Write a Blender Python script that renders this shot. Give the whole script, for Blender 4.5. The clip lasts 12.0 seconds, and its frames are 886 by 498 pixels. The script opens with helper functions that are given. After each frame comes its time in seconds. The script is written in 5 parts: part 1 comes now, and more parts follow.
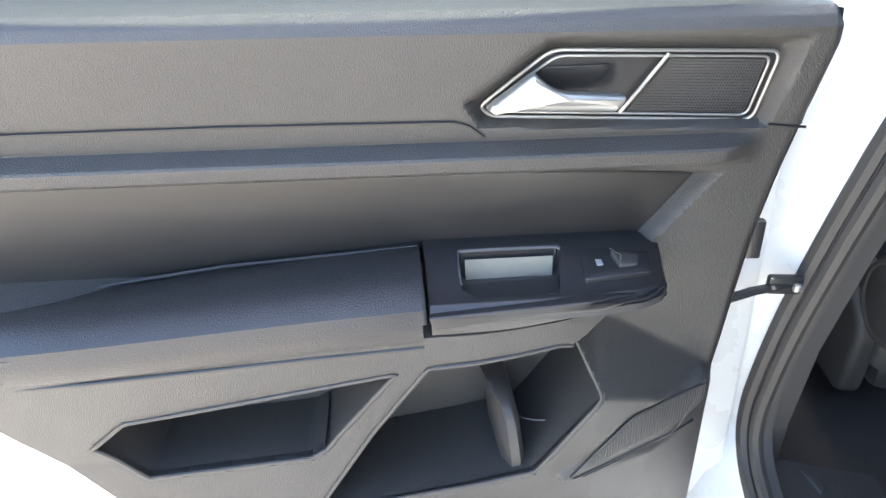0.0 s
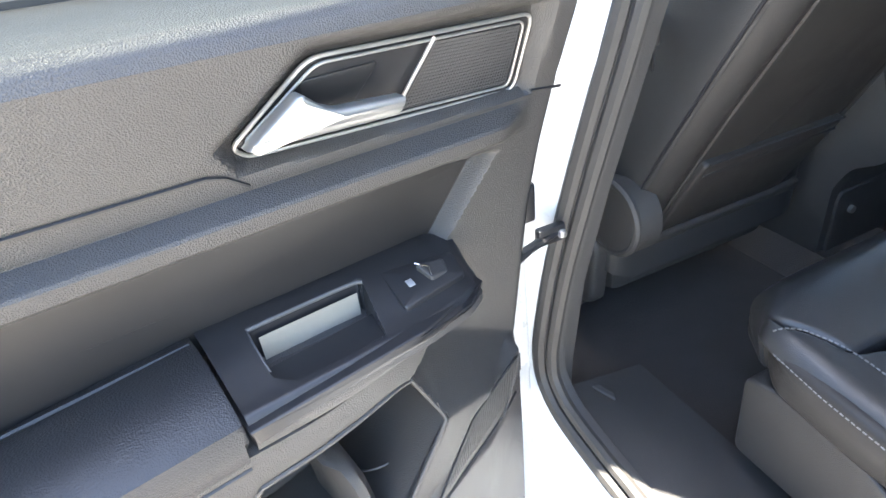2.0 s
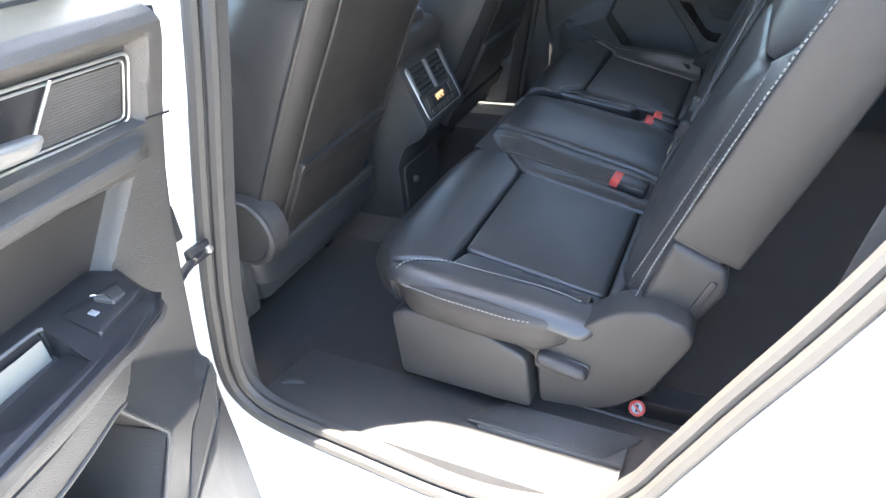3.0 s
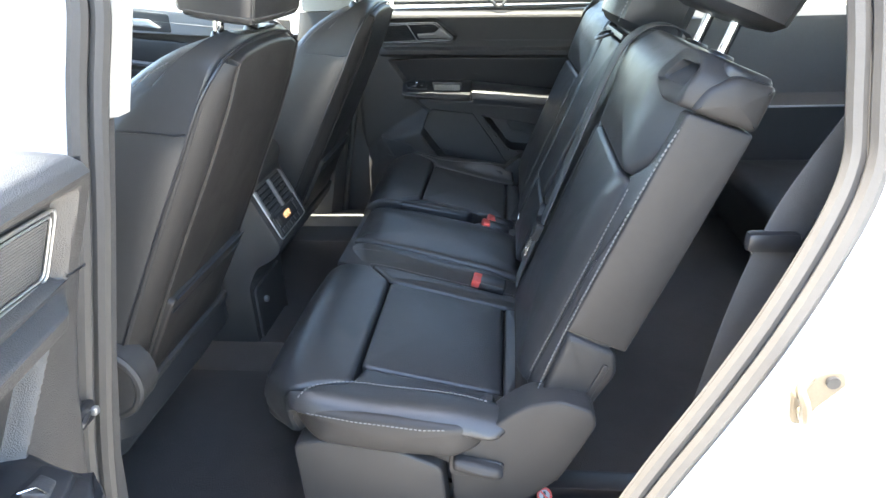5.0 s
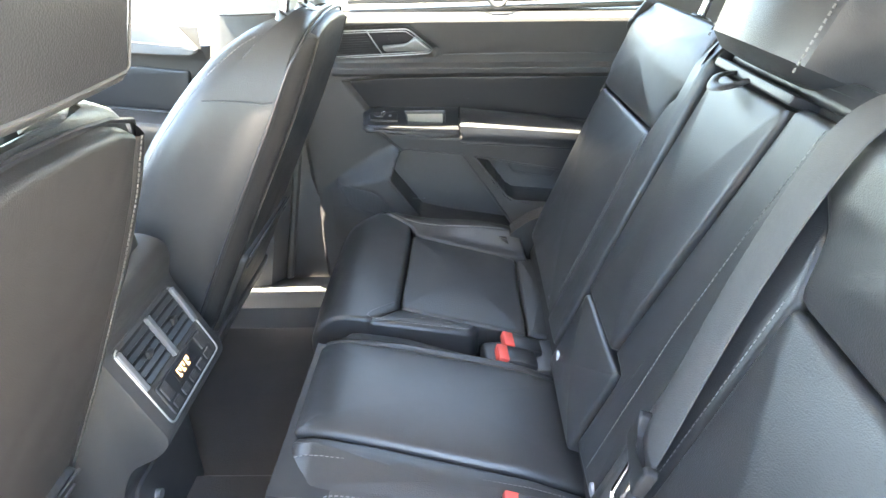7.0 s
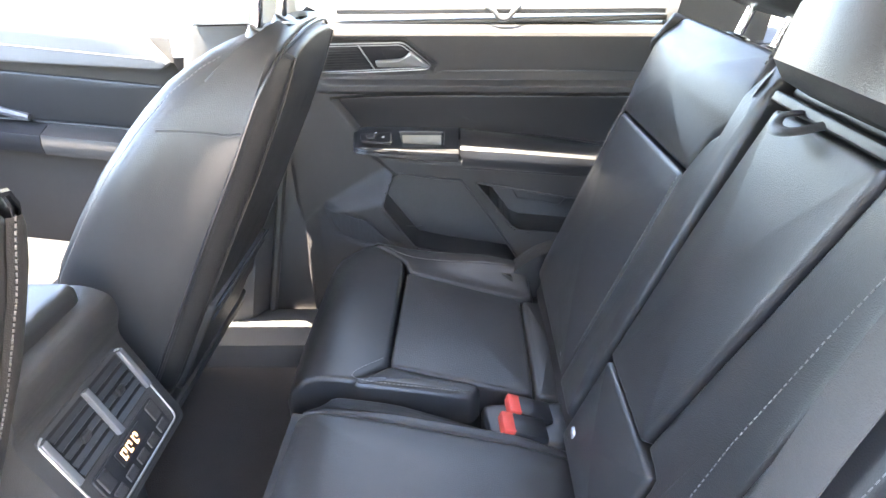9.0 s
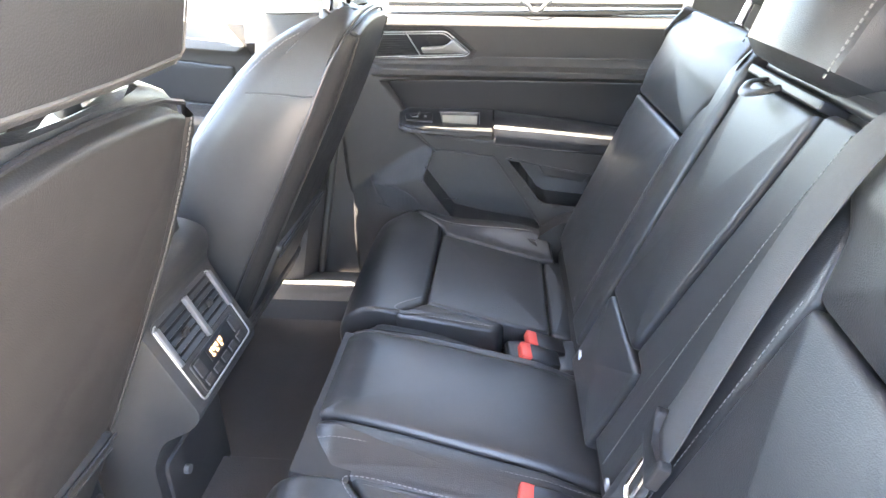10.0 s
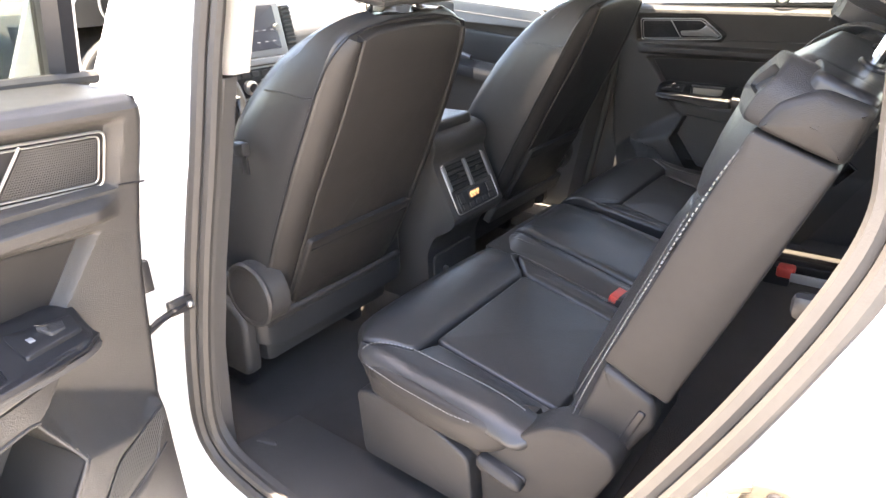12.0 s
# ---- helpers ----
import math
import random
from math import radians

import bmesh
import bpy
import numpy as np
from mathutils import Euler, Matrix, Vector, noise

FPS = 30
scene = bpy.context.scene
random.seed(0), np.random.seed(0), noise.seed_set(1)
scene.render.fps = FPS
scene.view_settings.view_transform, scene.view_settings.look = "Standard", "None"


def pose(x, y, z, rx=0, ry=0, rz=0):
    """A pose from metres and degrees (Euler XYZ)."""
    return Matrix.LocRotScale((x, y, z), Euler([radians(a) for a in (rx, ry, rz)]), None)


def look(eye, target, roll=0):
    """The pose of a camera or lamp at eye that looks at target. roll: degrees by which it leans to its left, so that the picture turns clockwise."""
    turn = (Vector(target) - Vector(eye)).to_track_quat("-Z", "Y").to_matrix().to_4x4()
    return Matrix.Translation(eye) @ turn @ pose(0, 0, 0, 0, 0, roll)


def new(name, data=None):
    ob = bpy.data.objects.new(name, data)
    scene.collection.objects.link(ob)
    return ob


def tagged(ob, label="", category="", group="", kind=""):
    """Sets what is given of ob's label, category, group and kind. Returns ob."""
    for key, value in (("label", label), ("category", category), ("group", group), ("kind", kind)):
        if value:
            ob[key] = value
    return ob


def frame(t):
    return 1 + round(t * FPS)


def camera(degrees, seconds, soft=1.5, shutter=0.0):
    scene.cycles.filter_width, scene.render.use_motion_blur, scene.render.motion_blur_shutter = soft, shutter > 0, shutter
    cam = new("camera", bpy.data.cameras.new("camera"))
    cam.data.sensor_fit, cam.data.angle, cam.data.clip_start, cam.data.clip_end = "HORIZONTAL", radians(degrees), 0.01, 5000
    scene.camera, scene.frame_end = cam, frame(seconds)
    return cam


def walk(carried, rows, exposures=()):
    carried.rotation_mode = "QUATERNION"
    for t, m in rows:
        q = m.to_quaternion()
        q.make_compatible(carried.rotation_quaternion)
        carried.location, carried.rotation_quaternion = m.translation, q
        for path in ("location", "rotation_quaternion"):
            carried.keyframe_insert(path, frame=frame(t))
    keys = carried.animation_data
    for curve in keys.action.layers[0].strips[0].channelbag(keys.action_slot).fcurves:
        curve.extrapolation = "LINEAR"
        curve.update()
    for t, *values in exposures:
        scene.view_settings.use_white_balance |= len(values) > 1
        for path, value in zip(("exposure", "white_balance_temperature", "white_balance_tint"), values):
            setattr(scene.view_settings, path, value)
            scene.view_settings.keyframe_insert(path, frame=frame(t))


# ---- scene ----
cam = camera(69.8, 12.0)
PATH = [
    (0, (-1.133, -0.064, 1.39), (-1.376, 1.672, 0.425), -3.6),
    (0.5, (-1.12, -0.06, 1.404), (-1.428, 1.636, 0.39), -4.2),
    (1, (-1.121, -0.057, 1.402), (-1.419, 1.646, 0.395), -4.7),
    (1.5, (-1.144, -0.031, 1.397), (-1.247, 1.689, 0.382), -5.5),
    (2, (-1.197, 0.062, 1.387), (-0.547, 1.609, 0.3), -6.7),
    (2.5, (-1.242, 0.035, 1.377), (-0.053, 1.195, 0.264), -6.7),
    (3, (-1.318, -0.02, 1.398), (0.176, 0.772, 0.33), -5.9),
    (3.5, (-1.37, 0.005, 1.438), (0.328, 0.503, 0.506), -4.8),
    (3.7, (-1.389, 0.024, 1.453), (0.336, 0.435, 0.538), -4.4),
    (5.3, (-1.351, 0.124, 1.438), (0.458, 0.324, 0.61), -2.1),
    (5.5, (-1.262, 0.112, 1.45), (0.537, 0.37, 0.615), -2.2),
    (6, (-1.091, 0.108, 1.447), (0.693, 0.376, 0.585), -2.3),
    (6.5, (-0.885, 0.173, 1.444), (0.908, 0.329, 0.57), -2.7),
    (7, (-0.732, 0.229, 1.455), (1.051, 0.31, 0.553), -2.2),
    (7.5, (-0.579, 0.244, 1.463), (1.201, 0.286, 0.554), -1.0),
    (7.7, (-0.541, 0.242, 1.460), (1.239, 0.278, 0.553), -0.8),
    (9.5, (-0.624, 0.233, 1.453), (1.165, 0.322, 0.565), -1.6),
    (10, (-0.759, 0.224, 1.449), (1.028, 0.401, 0.568), -1.1),
    (10.5, (-0.863, 0.148, 1.436), (0.861, 0.709, 0.591), -0.8),
    (11, (-0.963, 0.058, 1.427), (0.621, 0.949, 0.591), -0.4),
    (11.5, (-1.1, -0.044, 1.421), (0.391, 1.015, 0.612), -1.7),
    (12, (-1.243, -0.219, 1.413), (0.2, 0.908, 0.609), -2.4),
]
walk(cam, [(t, look(eye, target, roll)) for t, eye, target, roll in PATH], [
    (0.0, 3.15, 6700, 9), (1.5, 3.2, 6700, 9), (2.5, 3.95, 6850, 10), (3.0, 4.05, 6750, 10), (3.5, 3.72, 6600, 10), (5.5, 4.17, 7100, 8), (6.0, 5.42, 7600, 8), (6.5, 5.52, 7900, 7), (7.5, 5.35, 7000, 14),
    (9.5, 5.35, 7450, 17), (10.5, 5.63, 7700, 18), (11.0, 5.5, 8000, 19), (11.5, 4.4, 8100, 17), (12.0, 4.02, 8100, 19)])

# ---------------------------------------------------------------- light
SUN_ELEV, SUN_TURN = 79.0, 0.0      # sun stands ahead of the car, high up
world = bpy.data.worlds.new("sky")
scene.world = world
world.use_nodes = True
wn = world.node_tree.nodes
sky = wn.new("ShaderNodeTexSky")
sky.sky_type, sky.sun_disc = "NISHITA", False
sky.sun_elevation, sky.sun_rotation = radians(SUN_ELEV), radians(SUN_TURN)
wn["Background"].inputs["Strength"].default_value = 0.15
world.node_tree.links.new(sky.outputs[0], wn["Background"].inputs["Color"])
lamp = bpy.data.lights.new("sun", "SUN")
lamp.energy, lamp.angle, lamp.color = 5.0, radians(0.6), (1.0, 0.95, 0.87)
sun = new("sun", lamp)
sun.matrix_world = pose(0, 0, 6, -(90 - SUN_ELEV), 0, -SUN_TURN)

# ---------------------------------------------------------------- materials


def material(name, color, rough=0.5, metal=0.0, grain=0.0, grain_size=900.0, cells=False, tone=0.15, tone_size=9.0, coat=0.0, sheen=0.0, spec=0.5, wave=0.0, wave_size=9.0):
    """Procedural surface: two scales of tone, a change of gloss and fine relief."""
    m = bpy.data.materials.new(name)
    m.use_nodes = True
    nt = m.node_tree
    b = nt.nodes["Principled BSDF"]
    co = nt.nodes.new("ShaderNodeTexCoord").outputs["Object"]

    def noise_at(size, detail=4.0):
        n = nt.nodes.new("ShaderNodeTexNoise")
        n.inputs["Scale"].default_value, n.inputs["Detail"].default_value = size, detail
        nt.links.new(co, n.inputs["Vector"])
        return n.outputs["Fac"]

    mix = nt.nodes.new("ShaderNodeMix")
    mix.data_type = "RGBA"
    mix.inputs["A"].default_value = (*[c * (1 - tone) for c in color], 1)
    mix.inputs["B"].default_value = (*[min(1, c * (1 + tone)) for c in color], 1)
    add = nt.nodes.new("ShaderNodeMath")
    add.operation = "MULTIPLY_ADD"
    add.inputs[1].default_value = 0.5
    nt.links.new(noise_at(tone_size * 14), add.inputs[0])
    half = nt.nodes.new("ShaderNodeMath")
    half.operation = "MULTIPLY"
    half.inputs[1].default_value = 0.5
    nt.links.new(noise_at(tone_size), half.inputs[0])
    nt.links.new(half.outputs[0], add.inputs[2])
    nt.links.new(add.outputs[0], mix.inputs["Factor"])
    nt.links.new(mix.outputs["Result"], b.inputs["Base Color"])
    ramp = nt.nodes.new("ShaderNodeMapRange")
    ramp.inputs["To Min"].default_value, ramp.inputs["To Max"].default_value = max(0.02, rough - 0.07), min(1, rough + 0.07)
    nt.links.new(noise_at(tone_size * 5), ramp.inputs["Value"])
    nt.links.new(ramp.outputs["Result"], b.inputs["Roughness"])
    b.inputs["Metallic"].default_value = metal
    b.inputs["Coat Weight"].default_value = coat
    b.inputs["Coat Roughness"].default_value = 0.06
    b.inputs["Sheen Weight"].default_value = sheen
    b.inputs["Specular IOR Level"].default_value = spec
    if grain:
        bump = nt.nodes.new("ShaderNodeBump")
        bump.inputs["Strength"].default_value, bump.inputs["Distance"].default_value = 0.6, grain
        if cells:
            v = nt.nodes.new("ShaderNodeTexVoronoi")
            v.inputs["Scale"].default_value = grain_size
            nt.links.new(co, v.inputs["Vector"])
            nt.links.new(v.outputs["Distance"], bump.inputs["Height"])
        else:
            nt.links.new(noise_at(grain_size, 3.0), bump.inputs["Height"])
        nt.links.new(bump.outputs["Normal"], b.inputs["Normal"])
        if wave:
            slow = nt.nodes.new("ShaderNodeBump")
            slow.inputs["Strength"].default_value, slow.inputs["Distance"].default_value = 0.5, wave
            nt.links.new(noise_at(wave_size, 2.5), slow.inputs["Height"])
            nt.links.new(slow.outputs["Normal"], bump.inputs["Normal"])
    return m


def glowing(name, color, strength):
    m = bpy.data.materials.new(name)
    m.use_nodes = True
    b = m.node_tree.nodes["Principled BSDF"]
    b.inputs["Base Color"].default_value = (0.01, 0.01, 0.01, 1)
    b.inputs["Emission Color"].default_value = (*color, 1)
    b.inputs["Emission Strength"].default_value = strength
    return m


def clear_glass(name, tint):
    m = bpy.data.materials.new(name)
    m.use_nodes = True
    nt = m.node_tree
    nt.nodes.remove(nt.nodes["Principled BSDF"])
    see, gloss, mix = (nt.nodes.new("ShaderNode" + k) for k in ("BsdfTransparent", "BsdfGlossy", "MixShader"))
    see.inputs["Color"].default_value = (*tint, 1)
    gloss.inputs["Roughness"].default_value = 0.02
    mix.inputs[0].default_value = 0.06
    nt.links.new(see.outputs[0], mix.inputs[1])
    nt.links.new(gloss.outputs[0], mix.inputs[2])
    nt.links.new(mix.outputs[0], nt.nodes["Material Output"].inputs["Surface"])
    return m


LEATHER = material("black leather", (0.034, 0.034, 0.035), 0.34, grain=0.0003, grain_size=700, cells=True, tone=0.22, tone_size=6, spec=0.5, wave=0.0010, wave_size=9)
LEATHER_DOOR = material("black armrest leather", (0.024, 0.024, 0.026), 0.36, grain=0.0005, grain_size=700, cells=True, tone=0.2, tone_size=6)
LEATHER_PERF = material("perforated black leather", (0.032, 0.032, 0.033), 0.37, grain=0.0005, grain_size=420, cells=True, tone=0.25, tone_size=6)
SIDE_VINYL = material("grey black vinyl", (0.031, 0.029, 0.028), 0.42, grain=0.0003, grain_size=950, cells=True, tone=0.2, tone_size=5, spec=0.28, wave=0.0010, wave_size=8)
SOFT = material("grained soft plastic", (0.054, 0.051, 0.049), 0.42, grain=0.0008, grain_size=880, cells=True, tone=0.14, tone_size=5)
HARD = material("hard grained plastic", (0.046, 0.044, 0.043), 0.44, grain=0.0008, grain_size=880, cells=True, tone=0.14, tone_size=6)
SMOOTH = material("smooth black plastic", (0.020, 0.020, 0.022), 0.35, grain=0.0002, grain_size=1200, tone=0.2)
SEAT_PLASTIC = material("dark seat plastic", (0.030, 0.029, 0.029), 0.46, grain=0.0005, grain_size=900, cells=True, tone=0.16, tone_size=6, spec=0.35)
INSERT = material("stretched vinyl", (0.024, 0.023, 0.023), 0.36, grain=0.0002, grain_size=1500, tone=0.12, tone_size=4)
MESH = material("speaker mesh", (0.045, 0.045, 0.046), 0.55, grain=0.0002, grain_size=900, tone=0.2)
# near-black base puts the shade of vents and recesses into the colour
RECESS_SHADE = material("painted recess shade", (0.008, 0.008, 0.008), 0.7, tone=0.2)
LINER = material("pale rubber liner", (0.30, 0.275, 0.23), 0.6, grain=0.0003, grain_size=900, tone=0.12)
CHROME = material("bright chrome", (0.75, 0.75, 0.74), 0.12, metal=1.0, tone=0.03)
SATIN = material("satin silver", (0.46, 0.46, 0.45), 0.37, metal=0.8, tone=0.05)
PALE_METAL = material("brushed pale trim", (0.36, 0.365, 0.375), 0.42, metal=0.35, tone=0.06)
PAINT = material("white car paint", (0.72, 0.73, 0.72), 0.28, tone=0.02, tone_size=3, coat=0.6)
RUBBER = material("black rubber", (0.046, 0.043, 0.040), 0.6, grain=0.0004, grain_size=500, tone=0.2)
TRIM = material("dark trim", (0.068, 0.065, 0.063), 0.55, grain=0.0004, grain_size=800, cells=True, tone=0.15)
BEIGE = material("light grey headliner", (0.40, 0.385, 0.35), 0.85, grain=0.0006, grain_size=900, tone=0.08)
CARPET = material("charcoal carpet", (0.060, 0.052, 0.047), 0.95, grain=0.004, grain_size=420, tone=0.4, tone_size=20, sheen=0.06)
RED = material("red plastic", (0.66, 0.075, 0.055), 0.42, tone=0.08)
STITCH = material("grey thread", (0.16, 0.157, 0.152), 0.8, tone=0.15, tone_size=40)
ACCENT = material("dark brushed accent", (0.17, 0.172, 0.178), 0.42, metal=0.3, tone=0.06)
SEAM = material("dark seam cord", (0.062, 0.059, 0.056), 0.7, tone=0.15, tone_size=40)
WEB = material("seat belt webbing", (0.066, 0.064, 0.063), 0.62, grain=0.0006, grain_size=700, tone=0.2, tone_size=30)
ZINC = material("yellowed zinc plating", (0.15, 0.125, 0.09), 0.42, metal=0.4, tone=0.25, tone_size=30)
GREY_PL = material("grey plastic", (0.10, 0.10, 0.104), 0.45, tone=0.1)
GROUND = material("worn pale asphalt", (0.33, 0.305, 0.27), 0.9, grain=0.01, grain_size=90, tone=0.35, tone_size=3)
GLASS = clear_glass("clear car glass", (0.86, 0.90, 0.87))
DARK_GLASS = clear_glass("tinted car glass", (0.42, 0.44, 0.42))
SCREEN = glowing("dim screen", (0.05, 0.06, 0.09), 0.10)
DIGITS = glowing("amber digits", (1.0, 0.58, 0.30), 0.22)
ICONS = glowing("pale screen marks", (0.55, 0.6, 0.7), 0.10)

# ---------------------------------------------------------------- mesh tools


def part(name, bm, mat, parent=None, label="", flat=False, loose=0.0):
    """One mesh object from a bmesh, under a thing or a part."""
    if loose:
        bmesh.ops.remove_doubles(bm, verts=bm.verts, dist=loose)
    bmesh.ops.recalc_face_normals(bm, faces=bm.faces)
    me = bpy.data.meshes.new(name)
    bm.to_mesh(me)
    bm.free()
    if not flat:
        for p in me.polygons:
            p.use_smooth = True
        me.set_sharp_from_angle(angle=radians(38))
    me.materials.append(mat)
    ob = new(name, me)
    if parent:
        ob.parent = parent
    if label:
        tagged(ob, label)
    return ob


def thing(name, label, category, group="", kind="", at=(0, 0, 0)):
    ob = new(name)
    ob.empty_display_size = 0.05
    ob.location = at
    return tagged(ob, label, category, group, kind)


def under(ob, parent):
    """Parent ob to a thing whose empty may stand away from the origin, without moving ob."""
    ob.parent = parent
    ob.matrix_parent_inverse = Matrix.Translation(-parent.location) if parent.parent is None else Matrix()
    return ob


def sheet(nu, nv, f, closed_u=False):
    """A grid of points f(s, t), s and t from 0 to 1."""
    bm = bmesh.new()
    rows = [[bm.verts.new(f(i / (nu if closed_u else nu - 1), j / (nv - 1))) for i in range(nu)] for j in range(nv)]
    for j in range(nv - 1):
        for i in range(nu if closed_u else nu - 1):
            k = (i + 1) % nu
            bm.faces.new((rows[j][i], rows[j][k], rows[j + 1][k], rows[j + 1][i]))
    return bm


def loft(loops, caps=True, bm=None, ring=False):
    """A skin over closed loops with the same number of points."""
    bm = bm or bmesh.new()
    vs = [[bm.verts.new(p) for p in lp] for lp in loops]
    n = len(loops[0])
    pairs = list(zip(vs, vs[1:])) + ([(vs[-1], vs[0])] if ring else [])
    for a, b in pairs:
        for i in range(n):
            k = (i + 1) % n
            bm.faces.new((a[i], a[k], b[k], b[i]))
    if caps and not ring:
        bm.faces.new(list(reversed(vs[0])))
        bm.faces.new(vs[-1])
    return bm


def smooth_line(pts, n, closed=False):
    """n points along a rounded line through pts."""
    pts = [Vector(p) for p in pts]
    m = len(pts)
    segs = m if closed else m - 1
    out = []
    for k in range(n):
        s = k / (n if closed else n - 1) * segs
        i = min(int(s), segs - 1)
        u = s - i
        g = (lambda j: pts[j % m]) if closed else (lambda j: pts[max(0, min(m - 1, j))])
        a, b, c, d = g(i - 1), g(i), g(i + 1), g(i + 2)
        out.append(0.5 * (2 * b + (c - a) * u + (2 * a - 5 * b + 4 * c - d) * u * u + (3 * b - a - 3 * c + d) * u ** 3))
    return out


def resample(pts, n, closed=False):
    """n points at even steps along a straight-sided line."""
    pts = [Vector(p) for p in pts]
    if closed:
        pts.append(pts[0])
    run = [0.0]
    for a, b in zip(pts, pts[1:]):
        run.append(run[-1] + (b - a).length)
    out, j = [], 0
    for k in range(n):
        s = run[-1] * k / (n if closed else n - 1)
        while j < len(pts) - 2 and run[j + 1] < s:
            j += 1
        d = run[j + 1] - run[j]
        out.append(pts[j].lerp(pts[j + 1], (s - run[j]) / d if d else 0))
    return out


def tube(path, r, closed=False, sides=8, bm=None, flat_to=1.0):
    """A round rod of radius r along a line."""
    path = [Vector(p) for p in path]
    n = len(path)
    loops, up = [], Vector((0.13, 0.27, 0.95))
    for i, p in enumerate(path):
        a = path[(i - 1) % n] if closed or i else p
        b = path[(i + 1) % n] if closed or i < n - 1 else p
        d = (b - a).normalized()
        side = d.cross(up)
        if side.length < 1e-3:
            side = d.cross(Vector((1, 0, 0)))
        side.normalize()
        up = side.cross(d).normalized()
        rr = r(i / (n - 1)) if callable(r) else r
        loops.append([p + (side * math.cos(q) + up * math.sin(q) * flat_to) * rr for q in (2 * math.pi * k / sides for k in range(sides))])
    return loft(loops, True, bm, ring=closed)


def stitches(path, bm=None, step=0.0065, r=0.0008):
    """Short thread stitches along a line."""
    bm = bm or bmesh.new()
    path = [Vector(p) for p in path]
    total = sum((b - a).length for a, b in zip(path, path[1:]))
    pts = resample(path, max(4, int(total / step) * 2))
    for i in range(0, len(pts) - 1, 2):
        a, b = pts[i], pts[i].lerp(pts[i + 1], 1.25)
        tube([a, a.lerp(b, 0.5), b], r, sides=4, bm=bm)
    return bm


def rbox(sx, sy, sz, r=0.004, at=(0, 0, 0), m=None, bm=None, segs=2):
    """A box with rounded edges, its middle at 'at', turned by m."""
    b = bmesh.new()
    bmesh.ops.create_cube(b, size=1)
    bmesh.ops.scale(b, vec=(sx, sy, sz), verts=b.verts)
    if r:
        bmesh.ops.bevel(b, geom=b.edges[:], offset=min(r, 0.49 * min(sx, sy, sz)), segments=segs, affect="EDGES", profile=0.5)
    bmesh.ops.transform(b, matrix=Matrix.Translation(at) @ (m or Matrix()), verts=b.verts)
    if bm is None:
        return b
    tmp = bpy.data.meshes.new("tmp")
    b.to_mesh(tmp)
    b.free()
    bm.from_mesh(tmp)
    bpy.data.meshes.remove(tmp)
    return bm


def fillet(poly, r, segs=4):
    """Round the corners of a flat outline. r: one radius or one a corner."""
    out, n = [], len(poly)
    for i in range(n):
        p = Vector(poly[i])
        a, b = Vector(poly[i - 1]) - p, Vector(poly[(i + 1) % n]) - p
        rr = r[i] if isinstance(r, (list, tuple)) else r
        rr = min(rr, 0.45 * a.length, 0.45 * b.length)
        a.normalize(), b.normalize()
        for k in range(segs + 1):
            u = k / segs
            out.append(p + a * rr * (1 - u) ** 2 + b * rr * u ** 2)
    return out


def slab(outline, lo, hi, r=0.008, crown=0.0, f=None, rings=4, bm=None, steps=4):
    """A padded plate: the outline (a, b) stands from lo to hi, with edges rounded by r and a crowned top. f maps (a, b, c) to the place."""
    f = f or (lambda a, b, c: (a, b, c))
    pts = [Vector((p[0], p[1])) for p in outline]
    n = len(pts)
    area = sum(pts[i - 1].x * pts[i].y - pts[i].x * pts[i - 1].y for i in range(n))
    if area < 0:
        pts.reverse()
    mid = sum(pts, Vector((0, 0))) / n
    inward = []
    for i in range(n):
        d = pts[(i + 1) % n] - pts[i - 1]
        inward.append(Vector((-d.y, d.x)).normalized())
    loops = [[f(p.x, p.y, lo) for p in pts]]
    for k in range(steps + 1):
        q = math.pi / 2 * k / steps
        ins, c = r * (1 - math.cos(q)), hi - r + r * math.sin(q)
        loops.append([f(*(p + w * ins), c) for p, w in zip(pts, inward)])
    base = [p + w * r for p, w in zip(pts, inward)]
    for k in range(1, rings + 1):
        u = 1 - k / (rings + 0.5)
        c = hi + crown * (1 - u * u)
        loops.append([f(*(mid + (p - mid) * u), c) for p in base])
    return loft(loops, True, bm)


def plate(outline, lo, hi, f=None, bm=None, r=0.0015):
    return slab(outline, lo, hi, r=r, f=f, rings=1, steps=2, bm=bm)


def rim(outline, r, c, f=None, bm=None, sides=8):
    """A rod round an outline."""
    f = f or (lambda a, b, c: (a, b, c))
    return tube([f(p[0], p[1], c) for p in outline], r, closed=True, sides=sides, bm=bm)


def sdf(poly, x, y):
    """Distance of (x, y) from an outline, minus inside."""
    best, inside, n = 1e9, False, len(poly)
    for i in range(n):
        ax, ay = poly[i - 1]
        bx, by = poly[i]
        ex, ey, wx, wy = bx - ax, by - ay, x - ax, y - ay
        q = max(0.0, min(1.0, (wx * ex + wy * ey) / (ex * ex + ey * ey)))
        best = min(best, (wx - ex * q) ** 2 + (wy - ey * q) ** 2)
        if (ay > y) != (by > y) and x < (bx - ax) * (y - ay) / (by - ay) + ax:
            inside = not inside
    return -math.sqrt(best) if inside else math.sqrt(best)


def snap(polys, u, z, h):
    """Draw a grid point that lies within h of an outline on to its edge, so that steps stay crisp."""
    for poly in polys:
        d = sdf(poly, u, z)
        if -h < d < h:
            gx, gz = sdf(poly, u + 1e-4, z) - d, sdf(poly, u, z + 1e-4) - d
            n = math.hypot(gx, gz) or 1.0
            go = (0.0012 if d >= 0 else -0.0028) - d
            u, z = u + gx / n * go, z + gz / n * go
    return u, z


